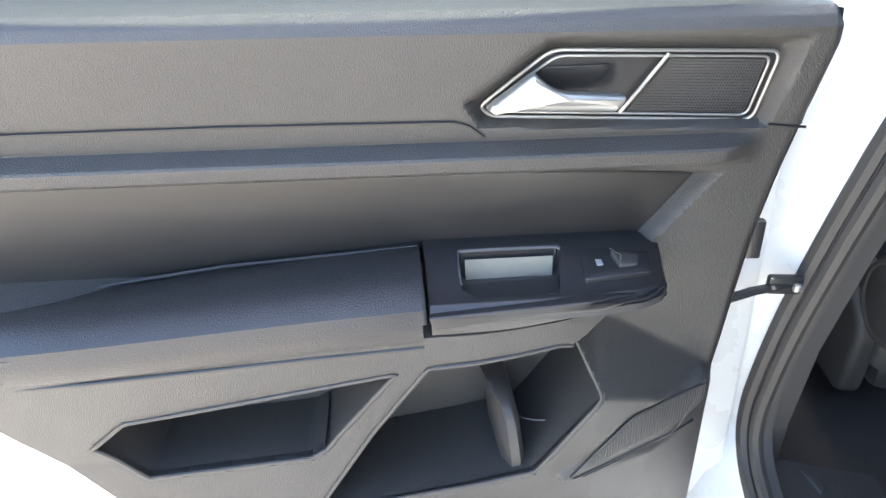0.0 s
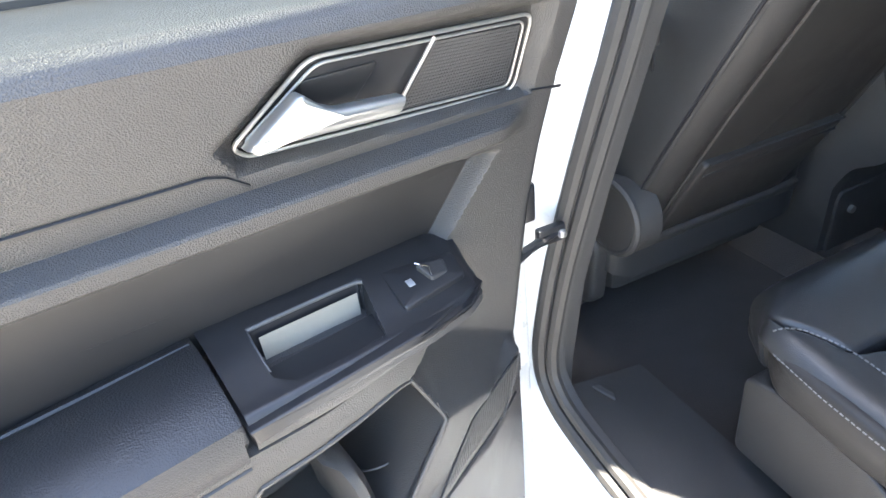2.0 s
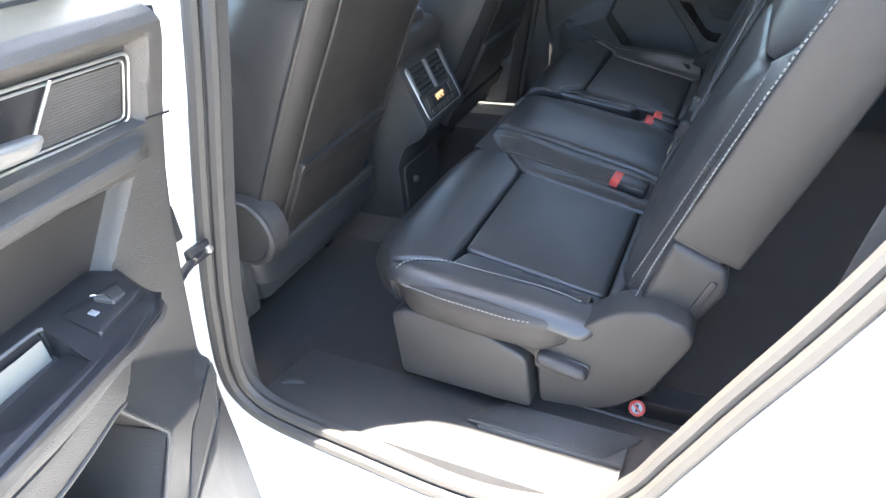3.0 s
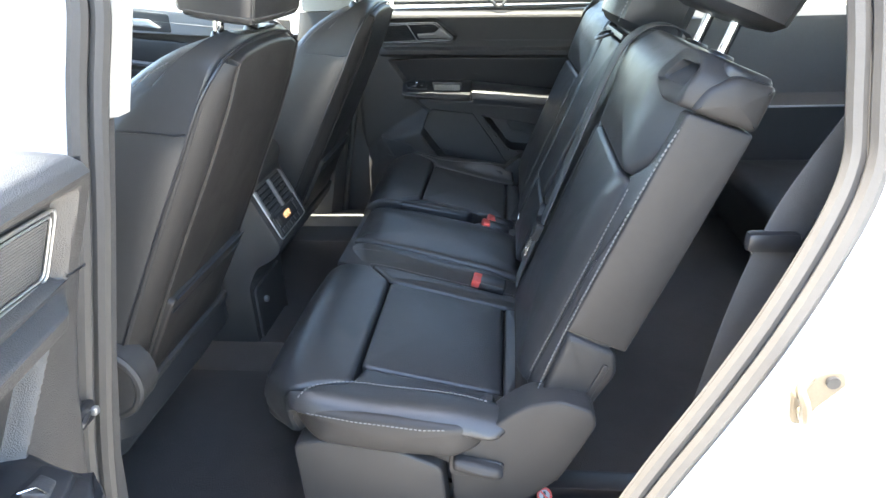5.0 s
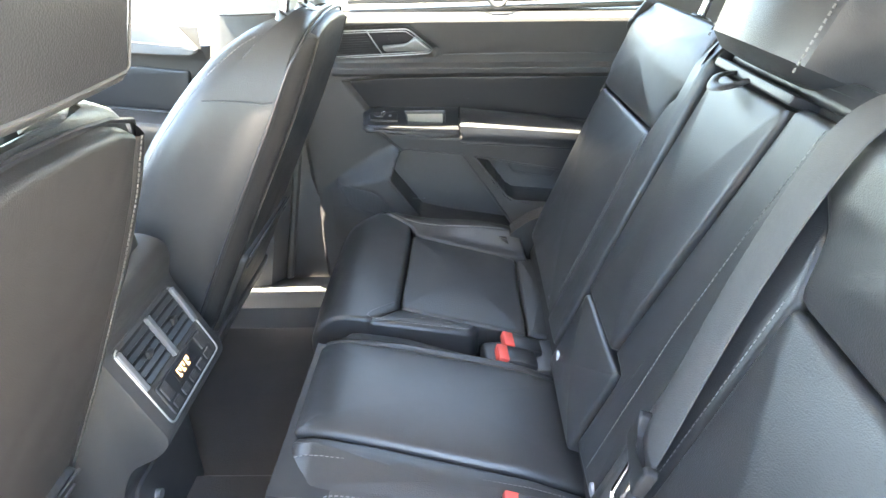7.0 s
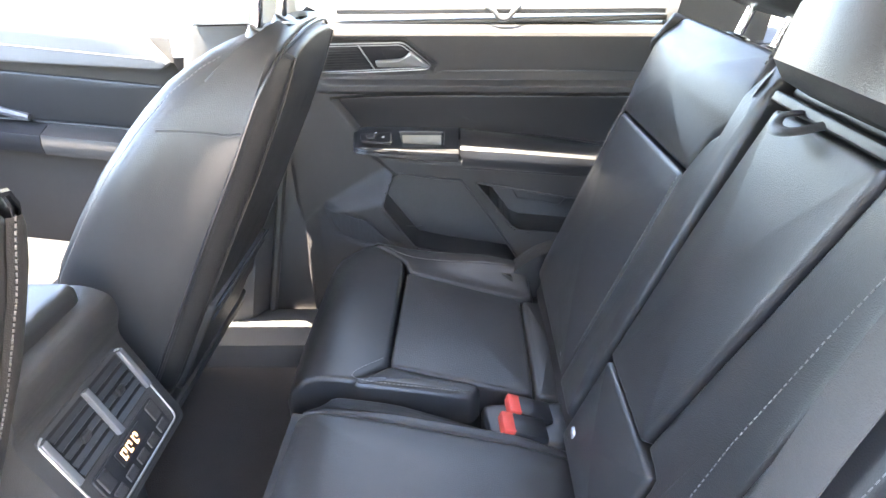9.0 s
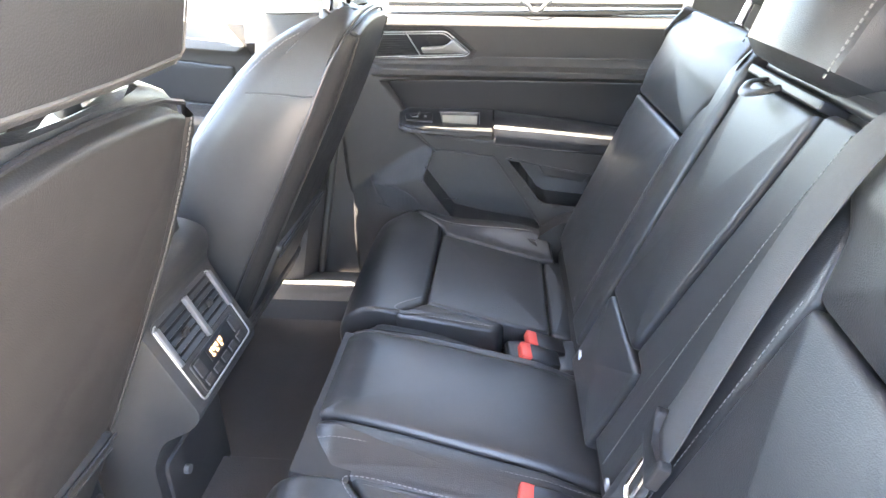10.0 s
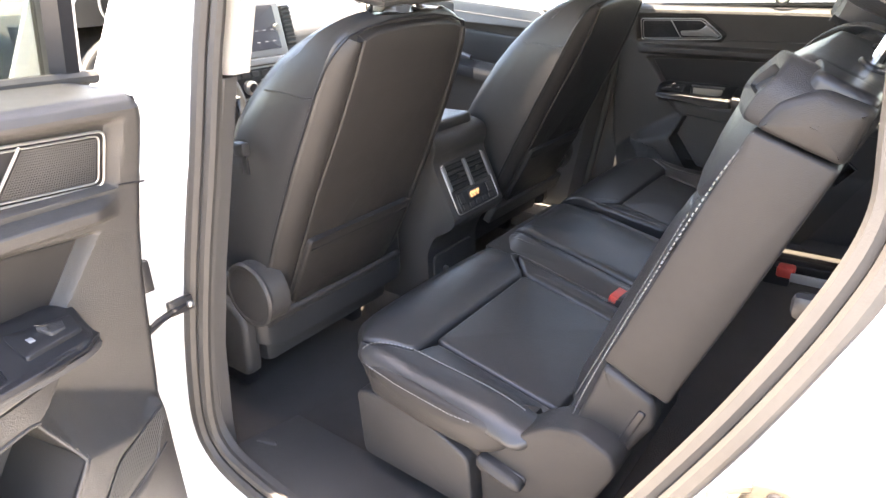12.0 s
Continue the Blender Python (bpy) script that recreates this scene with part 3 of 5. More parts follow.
def build_door(place, door, open_side, more=0.0):
    """Inner side of a rear door; place maps (along, up, towards the cabin) to the world."""
    f = place
    depth = lambda u, z: lower_depth(u, z, not open_side)
    top = [(0.0357, 1.2085), (0.0392, 1.2213), (0.044, 1.232), (0.051, 1.250), (0.059, 1.270), (0.066, 1.288), (0.070, 1.298), (0.067, 1.306), (0.058, 1.312), (0.03, 1.317), (-0.05, 1.320)]

    def upper(s, t):
        k = t * (len(top) - 1)
        i = min(int(k), len(top) - 2)
        w, z = (top[i][n] + (top[i + 1][n] - top[i][n]) * (k - i) for n in (0, 1))
        u0, u1 = between(FRONT_EDGE, z) - more, between(BACK_EDGE, z)
        u = u0 + (u1 - u0) * s
        d = sdf(SURROUND, u, z)
        w -= 0.018 * ease(0.002, -0.010, d)
        w -= 0.008 * ease(0.010, 0.0, s * (u1 - u0))
        return f(u, z, w)

    n = 240 if open_side else 170
    part("upper_trim", sheet(n, 46, upper), SOFT, door)

    def lower(s, t):
        z = 1.2088 - 0.0588 * t / 0.36 if t < 0.36 else 1.15 - 0.64 * (t - 0.36) / 0.64
        u0, u1 = between(FRONT_EDGE, z) - more, between(BACK_EDGE, z)
        u = u0 + (u1 - u0) * s
        if 0.02 < s < 0.97:
            u, z = snap((MAP, BOTTLE, FIELD), u, z, 0.0030 if open_side else 0.0036)
        return f(u, z, depth(u, z) - 0.010 * ease(0.012, 0.0, s * (u1 - u0)))

    part("lower_trim", sheet(n, 290 if open_side else 190, lower), HARD, door)
    part("trim_edge", sheet(2, 40, lambda s, t: f(between(FRONT_EDGE, 0.51 + 0.8 * t) - more + 0.001, 0.51 + 0.8 * t, between(LEAN, 0.51 + 0.8 * t) - 0.008 - 0.05 * s)), SMOOTH, door)
    lean = lambda off: (lambda a, b, c: f(a, b, between(LEAN, b) + off + c))
    part("insert", slab(fillet([(0.181, 1.157), (0.25, 1.1625), (0.39, 1.1665), (0.945, 1.167), (0.935, 1.005), (0.47, 1.055), (0.240, 1.062)], 0.006), -0.02, 0.004, 0.004, 0.002, f=lean(-0.0205)), INSERT, door, "smooth dark vinyl insert")
    part("insert_bead", tube([lean(-0.016)(p.x, p.y, 0.003) for p in smooth_line([(0.93, 1.1712, 0), (0.60, 1.1712, 0), (0.39, 1.1703, 0), (0.25, 1.1663, 0), (0.184, 1.1605, 0), (0.174, 1.155, 0), (0.198, 1.115, 0), (0.230, 1.066, 0)], 60)], 0.0026), HARD, door)
    # handle, its ring and the small speaker
    ring = fillet(RING, 0.010, 5)
    flat = lambda off: (lambda a, b, c: f(a, b, 0.0525 + (b - 1.25) * 0.40 + off + c))
    part("bezel", slab(ring, -0.03, 0.0, 0.002, f=flat(-0.016), rings=2), SMOOTH, door)
    part("chrome_ring", rim(ring, 0.0015, 0, flat(-0.0135)), SATIN, door, "bright chrome outline")
    part("inner_ring", rim(fillet([(0.3805, 1.2365), (0.3305, 1.2775), (0.1560, 1.2725), (0.1555, 1.2180), (0.3755, 1.2292)], 0.008, 5), 0.0011, 0, flat(-0.0135)), SATIN, door)
    part("handle_well", slab(fillet([(0.352, 1.270), (0.240, 1.271), (0.268, 1.234), (0.335, 1.236)], 0.01), -0.003, 0.001, 0.001, f=flat(-0.018)), SMOOTH, door)
    part("handle_panel", slab(fillet([(0.342, 1.268), (0.283, 1.269), (0.304, 1.240), (0.338, 1.242)], 0.006), -0.003, 0.0015, 0.001, f=flat(-0.016)), INSERT, door)
    handle = part("door_handle", slab(fillet([(0.386, 1.2340), (0.3510, 1.2675), (0.333, 1.2515), (0.2755, 1.2470), (0.2795, 1.2335)], [0.004, 0.004, 0.014, 0.004, 0.006], 5), -0.006, 0.008, 0.006, 0.002, f=lambda a, b, c: flat(-0.004)(a, b, c + (0.010 if a < 0.33 else 0.010 * max(0, (0.388 - a) / 0.058)))), SATIN, door, "satin silver pull handle")
    part("divider", tube([flat(-0.011)(0.2425, 1.2775, 0), flat(-0.011)(0.2705, 1.2255, 0)], 0.0016), SATIN, door)
    grille = [(0.2375, 1.2735), (0.1575, 1.2705), (0.1575, 1.2195), (0.2635, 1.2245)]
    part("speaker_mesh", plate(grille, -0.004, 0.0, flat(-0.016)), MESH, door)
    wires = bmesh.new()
    corner = [Vector(p) for p in grille]
    on_mesh = lambda p, q: flat(-0.0152)(*(corner[0].lerp(corner[1], p).lerp(corner[3].lerp(corner[2], p), q)), 0)
    for k in range(19 if open_side else 9):
        q = (k + 0.5) / (19 if open_side else 9)
        tube([on_mesh(0.01, q), on_mesh(0.99, q)], 0.0007, sides=4, bm=wires)
    for k in range(36 if open_side else 0):
        tube([on_mesh((k + 0.5) / 36, 0.02), on_mesh((k + 0.5) / 36, 0.98)], 0.0006, sides=4, bm=wires)
    part("mesh_wires", wires, MESH, door)
    for line in ([(0.94, 1.2250), (0.6, 1.2265), (0.412, 1.2245), (0.400, 1.2205), (0.386, 1.2095)], [(0.141, 1.2125), (0.12, 1.2100), (0.1055, 1.2085)]):
        part("panel_seam", tube([lean(0.0006)(a, b, 0) for a, b in line], 0.0013, sides=5), SMOOTH, door)
    # armrest: padded back part, and front part with pull cup and switch
    sec = [(-0.012, 1.088), (0.012, 1.0905), (0.040, 1.0845), (0.066, 1.0745), (0.0775, 1.066), (0.0800, 1.052), (0.0790, 1.036), (0.074, 1.0275), (-0.012, 1.022)]
    pad = [[f(u + 0.018 * max(0, (1.05 - z)) / 0.03 * (1 if k == 0 else 0), z + dz - (0.065 + 0.040 * (w < 0.02)) * max(0, u - 0.47), w * q) for w, z in sec] for k, (u, q, dz) in enumerate(((0.4475, 0.97, 0), (0.4515, 1.0, 0.0005), (0.55, 1.0, 0), (0.65, 1.0, -0.001), (0.75, 1.0, -0.002), (0.84, 0.95, -0.004), (0.90, 0.80, -0.006), (0.925, 0.6, -0.008)))]
    part("armrest_pad", loft(pad), LEATHER_DOOR, door, "padded black armrest")
    part("pad_gap", tube([f(u, z, w + 0.003) for u, z, w in ((0.90, 1.024, -0.012), (0.857, 1.036, -0.012), (0.744, 1.0595, -0.010), (0.634, 1.0745, -0.008), (0.525, 1.0825, -0.006), (0.45, 1.0885, -0.004))], 0.0022, sides=6), SMOOTH, door)
    part("pad_seam", tube([f(u, 1.0245 - 0.065 * max(0, u - 0.47), 0.0745 * q) for u, q in ((0.452, 1.0), (0.55, 1.0), (0.65, 1.0), (0.75, 1.0), (0.84, 0.95), (0.89, 0.82))], 0.0024), SMOOTH, door)
    shape = [(0.2105, 0.42), (0.214, 0.58), (0.225, 0.74), (0.245, 0.86), (0.29, 0.955), (0.36, 0.99), (0.4435, 1.0)]
    CUP = [(0.312, 0.008), (0.410, 0.008), (0.412, 0.050), (0.400, 0.060), (0.325, 0.060)]

    def arm_top(s, t):
        u = 0.2105 + 0.233 * s
        w = (-0.012 + 0.0905 * t) * (between(shape, u) if t > 0.15 else 1)
        z = 1.0905 - 0.026 * ease(0.0, 1.0, t) - 0.010 * ease(0.88, 1.0, t) - 0.006 * ease(0.24, 0.2105, u)
        if 0.03 < s < 0.97 and 0.05 < t < 0.95:
            u, w = snap((CUP,), u, w, 0.0018)
        return f(u, z - 0.052 * ease(0.0014, -0.003, sdf(CUP, u, w)), w)

    part("armrest_front", sheet(120, 60, arm_top), SMOOTH, door, "black switch panel with a pull cup")
    part("pull_cup_liner", slab(fillet([(0.318, 0.013), (0.405, 0.013), (0.406, 0.048), (0.396, 0.055), (0.330, 0.055)], 0.006), 1.026, 1.0325, 0.002, f=lambda a, b, c: f(a, c, b)), LINER, door, "pale cup liner")
    part("pull_cup_wall", sheet(8, 5, lambda s, t: f(0.319 + 0.086 * s, 1.032 + 0.047 * t, 0.0128)), LINER, door, "pale cup wall")
    part("cup_rim", tube([f(p.x, 1.0885 - 0.026 * ease(0, 1, (p.y + 0.012) / 0.0905), p.y) for p in smooth_line([(0.413, 0.045, 0), (0.412, 0.012, 0), (0.404, 0.007, 0), (0.325, 0.007, 0), (0.311, 0.010, 0)], 20)], 0.0018), GREY_PL, door)
    skirt = [[f(u, z, w * between(shape, u)) for z, w in ((1.0560, 0.0786), (1.050, 0.0800), (1.040 + 0.016 * ease(0.40, 0.24, u), 0.0775), (1.030 + 0.020 * ease(0.44, 0.24, u), 0.066), (1.026, -0.01), (1.055, -0.01))] for u in [0.212 + 0.2315 * k / 20 for k in range(21)]]
    part("armrest_skirt", loft(skirt), SOFT, door)
    part("skirt_cap", slab(fillet([(0.216, 1.062), (0.28, 1.055), (0.442, 1.046), (0.446, 1.060), (0.30, 1.066)], 0.002), 0.03, 0.0805, 0.002, f=lambda a, b, c: f(a, b, c * between(shape, a))), SMOOTH, door)
    sw = lambda a, b, c: f(a, 1.0795 + (0.03 - b) * 0.30 + c, b)
    part("switch_plate", plate(fillet([(0.226, 0.020), (0.294, 0.010), (0.298, 0.052), (0.232, 0.046)], 0.004), -0.004, 0.0012, sw), SMOOTH, door)
    switch = part("window_switch", slab(fillet([(0.238, 0.024), (0.266, 0.022), (0.262, 0.040), (0.244, 0.038)], 0.003), 0, 0.0065, 0.002, f=lambda a, b, c: sw(a, b, c * (0.3 + 0.7 * (a - 0.238) / 0.028))), HARD, door)
    part("switch_edge", tube([sw(a, b, 0.007) for a, b in ((0.266, 0.022), (0.258, 0.031), (0.262, 0.040))], 0.0008, sides=5), CHROME, door)
    part("switch_icon", plate([(0.276, 0.029), (0.282, 0.029), (0.282, 0.036), (0.276, 0.036)], 0.0012, 0.0022, sw, r=0.0003), PALE_METAL, door)
    # pockets and lower speaker
    lowf = lambda a, b, c: f(a, b, depth(a, b) + c)
    for lip, poly in (("map_pocket_lip", MAP), ("bottle_pocket_lip", BOTTLE)):
        mid = sum((Vector((a, b, 0)) for a, b in poly), Vector()) / len(poly)
        line = resample([(a, b, 0) for a, b in poly], 110, closed=True)
        part(lip, tube([f(p.x, p.y, depth(*(p + (p - mid).normalized() * 0.005).xy) - 0.0012) for p in line], 0.0026, closed=True), HARD, door)
    part("map_pocket_step", slab(fillet([(0.705, 0.937), (0.678, 0.905), (0.578, 0.922), (0.560, 0.952), (0.60, 0.966)], 0.004), -0.05, -0.010, 0.004, f=f), HARD, door)
    if open_side:
        part("bottle_fin", loft([[f(u + a, z, w) for u, w in ((0.346, -0.06), (0.346, 0.03 - b), (0.352, 0.04 - b), (0.362, 0.04 - b), (0.372, 0.02 - b), (0.376, -0.06))] for z, a, b in ((0.77, 0, 0.004), (0.83, 0.002, 0.006), (0.875, 0.006, 0.016), (0.892, 0.010, 0.030), (0.898, 0.012, 0.050))]), HARD, door)
    part("bottle_ring", tube([f(0.318 + 0.030 * math.cos(q), 0.840 + 0.012 * math.sin(q), -0.03 + 0.03 * math.sin(q)) for q in (math.pi * k / 14 for k in range(15))], 0.0012, sides=5), GREY_PL, door)
    spk = SPEAKER
    spf = lambda a, b, c: f(a, b, 0.016 + 0.33 * (a - 0.197) + c)
    part("lower_speaker", plate(fillet(spk, 0.012), -0.012, 0.0015, spf), MESH, door)
    bars = bmesh.new()
    for k in range(46 if open_side else 16):
        a = 0.128 + k * 0.166 / (45 if open_side else 15)
        lo_z = between([(0.118, 0.870), (0.155, 0.840), (0.300, 0.816)], a)
        hi_z = between([(0.118, 0.893), (0.215, 0.877), (0.300, 0.812)], a) - 0.003
        if hi_z - lo_z > 0.006:
            tube([spf(a, lo_z, 0.002), spf(a, hi_z, 0.002)], 0.0008, sides=4, bm=bars)
    part("speaker_ribs", bars, MESH, door)
    part("speaker_outline", tube([spf(p.x, p.y, 0.002) for p in resample(fillet(spk, 0.012), 60, closed=True)], 0.0012, closed=True, sides=5), HARD, door)
    part("lower_groove", tube([lowf(a, b, 0.0005) for a, b in ((0.135, 0.828), (0.16, 0.826), (0.20, 0.819), (0.25, 0.811), (0.285, 0.804))], 0.0022, sides=6), SMOOTH, door)
    for name, line in (("bottle_pocket_floor", [(0.269, 0.918), (0.341, 0.821), (0.4147, 0.805), (0.586, 0.779)]), ("map_pocket_floor", [(0.564, 0.879), (0.582, 0.869), (0.749, 0.856), (0.785, 0.905)])):
        deep = -0.083 if "bottle" in name else -0.043
        pts = resample([(a, b, 0) for a, b in line], 40)
        part(name, sheet(40, 7, lambda q, k: f(pts[round(q * 39)].x, pts[round(q * 39)].y + 0.0015, 0.040 + (deep - 0.040) * k)), HARD, door)


O = Vector((-0.7919, 0.5556, 0.0034))
EU, EW = Vector((-0.9803, -0.1976, 0)), Vector((0.1976, -0.9803, 0))


def place_left(u, z, w):
    return O + EU * u + EW * w + Vector((0, 0, z + 0.050 * (u - 0.35)))


def place_right(u, z, w):
    return Vector((0.810 - w, 0.692 - u, z - 0.027 - 0.022 * (u - 0.35)))


near_door = thing("rear_door", "open rear car door with dark grey grained trim and silver handle", "car door", "rear doors")
build_door(place_left, near_door, True)
part("outer_shell", prism(fillet([(0.02, 0.40), (0.80, 0.44), (0.98, 1.05), (1.02, 1.30), (0.03, 1.30)], 0.05), -0.165, -0.095, 0.012, f=place_left), PAINT, near_door, "white painted outer skin")
wf = lambda a, b, c: place_left(a, b, -0.075 + c + 0.22 * (b - 1.3))
wframe = bmesh.new()
tube([wf(*p, 0) for p in ((0.10, 1.31), (0.10, 1.50), (0.10, 1.66))], 0.022, bm=wframe, sides=8)
tube([wf(*p, 0) for p in smooth_line([(0.10, 1.66, 0), (0.45, 1.70, 0), (0.80, 1.67, 0), (0.96, 1.52, 0), (1.0, 1.31, 0)], 30) for p in ((p[0], p[1]),)], 0.022, bm=wframe, sides=8)
part("window_frame", wframe, SMOOTH, near_door)
glass = part("window_pane", slab(fillet([(0.11, 1.30), (0.11, 1.65), (0.45, 1.69), (0.79, 1.66), (0.95, 1.50), (0.99, 1.30)], 0.02), -0.004, 0, 0.001, f=wf, rings=1), DARK_GLASS, near_door, "dark tinted glass")
part("edge_cover", rbox(0.016, 0.012, 0.045, 0.003, place_left(0.094, 1.068, -0.022)), SMOOTH, near_door)
part("belt_strip", tube([place_left(u, 1.322, -0.052) for u in (0.07, 0.4, 0.7, 0.97)], 0.008), RUBBER, near_door)
far_door = thing("rear_door", "closed rear car door with dark grey trim and silver handle", "car door", "rear doors")
build_door(place_right, far_door, False, 0.055)
part("window_ledge", rbox(0.04, 0.82, 0.012, 0.004, (0.800, 0.14, 1.291)), HARD, far_door)
shade = thing("sunshade", "retracted side window sunshade with a grey pull tab", "sunshade")
part("bar", tube([(0.780, 0.49, 1.318), (0.780, -0.165, 1.308)], 0.009), GREY_PL, shade)
part("pull_tab", tube(smooth_line([(0.773, 0.188, 1.321), (0.757, 0.178, 1.315), (0.753, 0.163, 1.299), (0.753, 0.148, 1.299), (0.757, 0.133, 1.314), (0.773, 0.123, 1.319)], 24), 0.005), GREY_PL, shade)

# ---------------------------------------------------------------- front passenger door and driver's door
fdoor = thing("front_door", "closed front car door with pale metal accent trim", "car door")


def place_front(u, z, w):
    """u runs forwards from the door's rear edge."""
    return Vector((0.820 - w + 0.02 * u, 0.828 + u, z - 0.024 + 0.110 * u))


FD = [(0.55, 0.0), (0.80, 0.03), (1.05, 0.045), (1.16, 0.03), (1.22, 0.05), (1.25, 0.075), (1.300, 0.07), (1.310, 0.03), (1.315, -0.04)]


def fd_sheet(s, t):
    k = t * (len(FD) - 1)
    i = min(int(k), len(FD) - 2)
    z, w = (FD[i][n] + (FD[i + 1][n] - FD[i][n]) * (k - i) for n in (0, 1))
    return place_front(0.9 * s, z, w)


part("trim_panel", sheet(30, 60, fd_sheet), SOFT, fdoor)
facc = lambda a, b, c: place_front(a, b, 0.084 + c)
part("accent_trim", slab(fillet([(0.005, 1.250), (0.045, 1.297), (0.68, 1.300), (0.9, 1.300), (0.9, 1.200), (0.7, 1.208), (0.02, 1.238)], 0.006), -0.01, 0.012, 0.004, f=facc), ACCENT, fdoor, "pale brushed accent strip")
part("accent_line", tube([facc(0.03, 1.258, 0.0125), facc(0.9, 1.260, 0.0125)], 0.0012), GREY_PL, fdoor)
part("insert", slab(fillet([(0.05, 1.195), (0.9, 1.195), (0.9, 1.08), (0.07, 1.09)], 0.01), -0.02, 0.010, 0.008, 0.002, f=lambda a, b, c: place_front(a, b, 0.034 + c)), INSERT, fdoor)
part("armrest", loft([[place_front(u, z, w) for w, z in ((0.0, 1.085), (0.06, 1.085), (0.095, 1.072), (0.10, 1.05), (0.095, 1.03), (0.0, 1.02))] for u in (0.02, 0.15, 0.318)]), SOFT, fdoor)
part("armrest_front", loft([[place_front(u, z, w) for w, z in ((0.0, 1.083), (0.06, 1.083), (0.093, 1.070), (0.098, 1.05), (0.093, 1.03), (0.0, 1.02))] for u in (0.322, 0.6, 0.85)]), SMOOTH, fdoor)
part("pull_bar", tube([place_front(0.36, 1.095, 0.05), place_front(0.42, 1.105, 0.05), place_front(0.60, 1.11, 0.05)], 0.009), GREY_PL, fdoor)
part("handle_well", slab(fillet([(0.40, 1.228), (0.40, 1.286), (0.68, 1.288), (0.68, 1.222)], 0.008), 0.010, 0.0135, 0.001, f=facc), SMOOTH, fdoor)
part("door_handle", slab(fillet([(0.43, 1.240), (0.47, 1.264), (0.585, 1.262), (0.585, 1.240)], 0.006), 0.010, 0.026, 0.004, f=facc), SATIN, fdoor)

# driver's door, closed, seen edge on past the post
ddoor = thing("driver_door", "closed white driver's door with clear window", "car door")
part("skin", loft([[Vector((x - 0.01, y, z)) for x, z in ((-0.93, 0.35), (-0.955, 0.6), (-0.95, 0.9), (-0.915, 1.16), (-0.885, 1.225), (-0.80, 1.225), (-0.80, 0.35))] for y in (0.86, 1.3, 1.9)]), PAINT, ddoor)
part("trim_panel", rbox(0.06, 0.95, 0.72, 0.02, (-0.79, 1.38, 0.87)), SOFT, ddoor)
# unseen door-frame top, added to block sun from the sill's front corner
part("shading_header", tube([(-0.725, 0.70, 1.635), (-0.715, 1.0, 1.61), (-0.73, 1.30, 1.50)], 0.032), PAINT, ddoor)
part("window_frame", tube([(-0.875, 0.875, 1.22), (-0.80, 0.78, 1.45), (-0.72, 0.72, 1.64)], 0.022), PAINT, ddoor)
part("window_pane", sheet(2, 4, lambda s, t: (-0.875 + 0.17 * t, 0.88 + 0.95 * s - 0.1 * t, 1.225 + 0.42 * t)), GLASS, ddoor)

# ---------------------------------------------------------------- front seats
HW = [(-0.03, 0.195), (0.05, 0.203), (0.20, 0.205), (0.35, 0.200), (0.45, 0.193), (0.50, 0.187), (0.545, 0.178), (0.575, 0.166), (0.597, 0.146), (0.609, 0.120), (0.617, 0.090)]
FW = [(-0.03, 0.198), (0.05, 0.208), (0.20, 0.213), (0.36, 0.212), (0.41, 0.206), (0.45, 0.197), (0.50, 0.182), (0.545, 0.165), (0.575, 0.150), (0.60, 0.125), (0.617, 0.085)]
REAR_C = [(-0.03, 0.012), (0.05, 0.0), (0.45, -0.003), (0.54, 0.0), (0.575, 0.004), (0.597, 0.006), (0.609, 0.010), (0.617, 0.014)]
FRONT_C = [(-0.03, 0.185), (0.2, 0.190), (0.3, 0.178), (0.38, 0.163), (0.45, 0.145), (0.50, 0.128), (0.545, 0.104), (0.575, 0.080), (0.597, 0.058), (0.609, 0.044), (0.617, 0.028)]
BACK_D, BACK_N = Vector((0, -0.454, 0.891)), Vector((0, 0.891, 0.454))


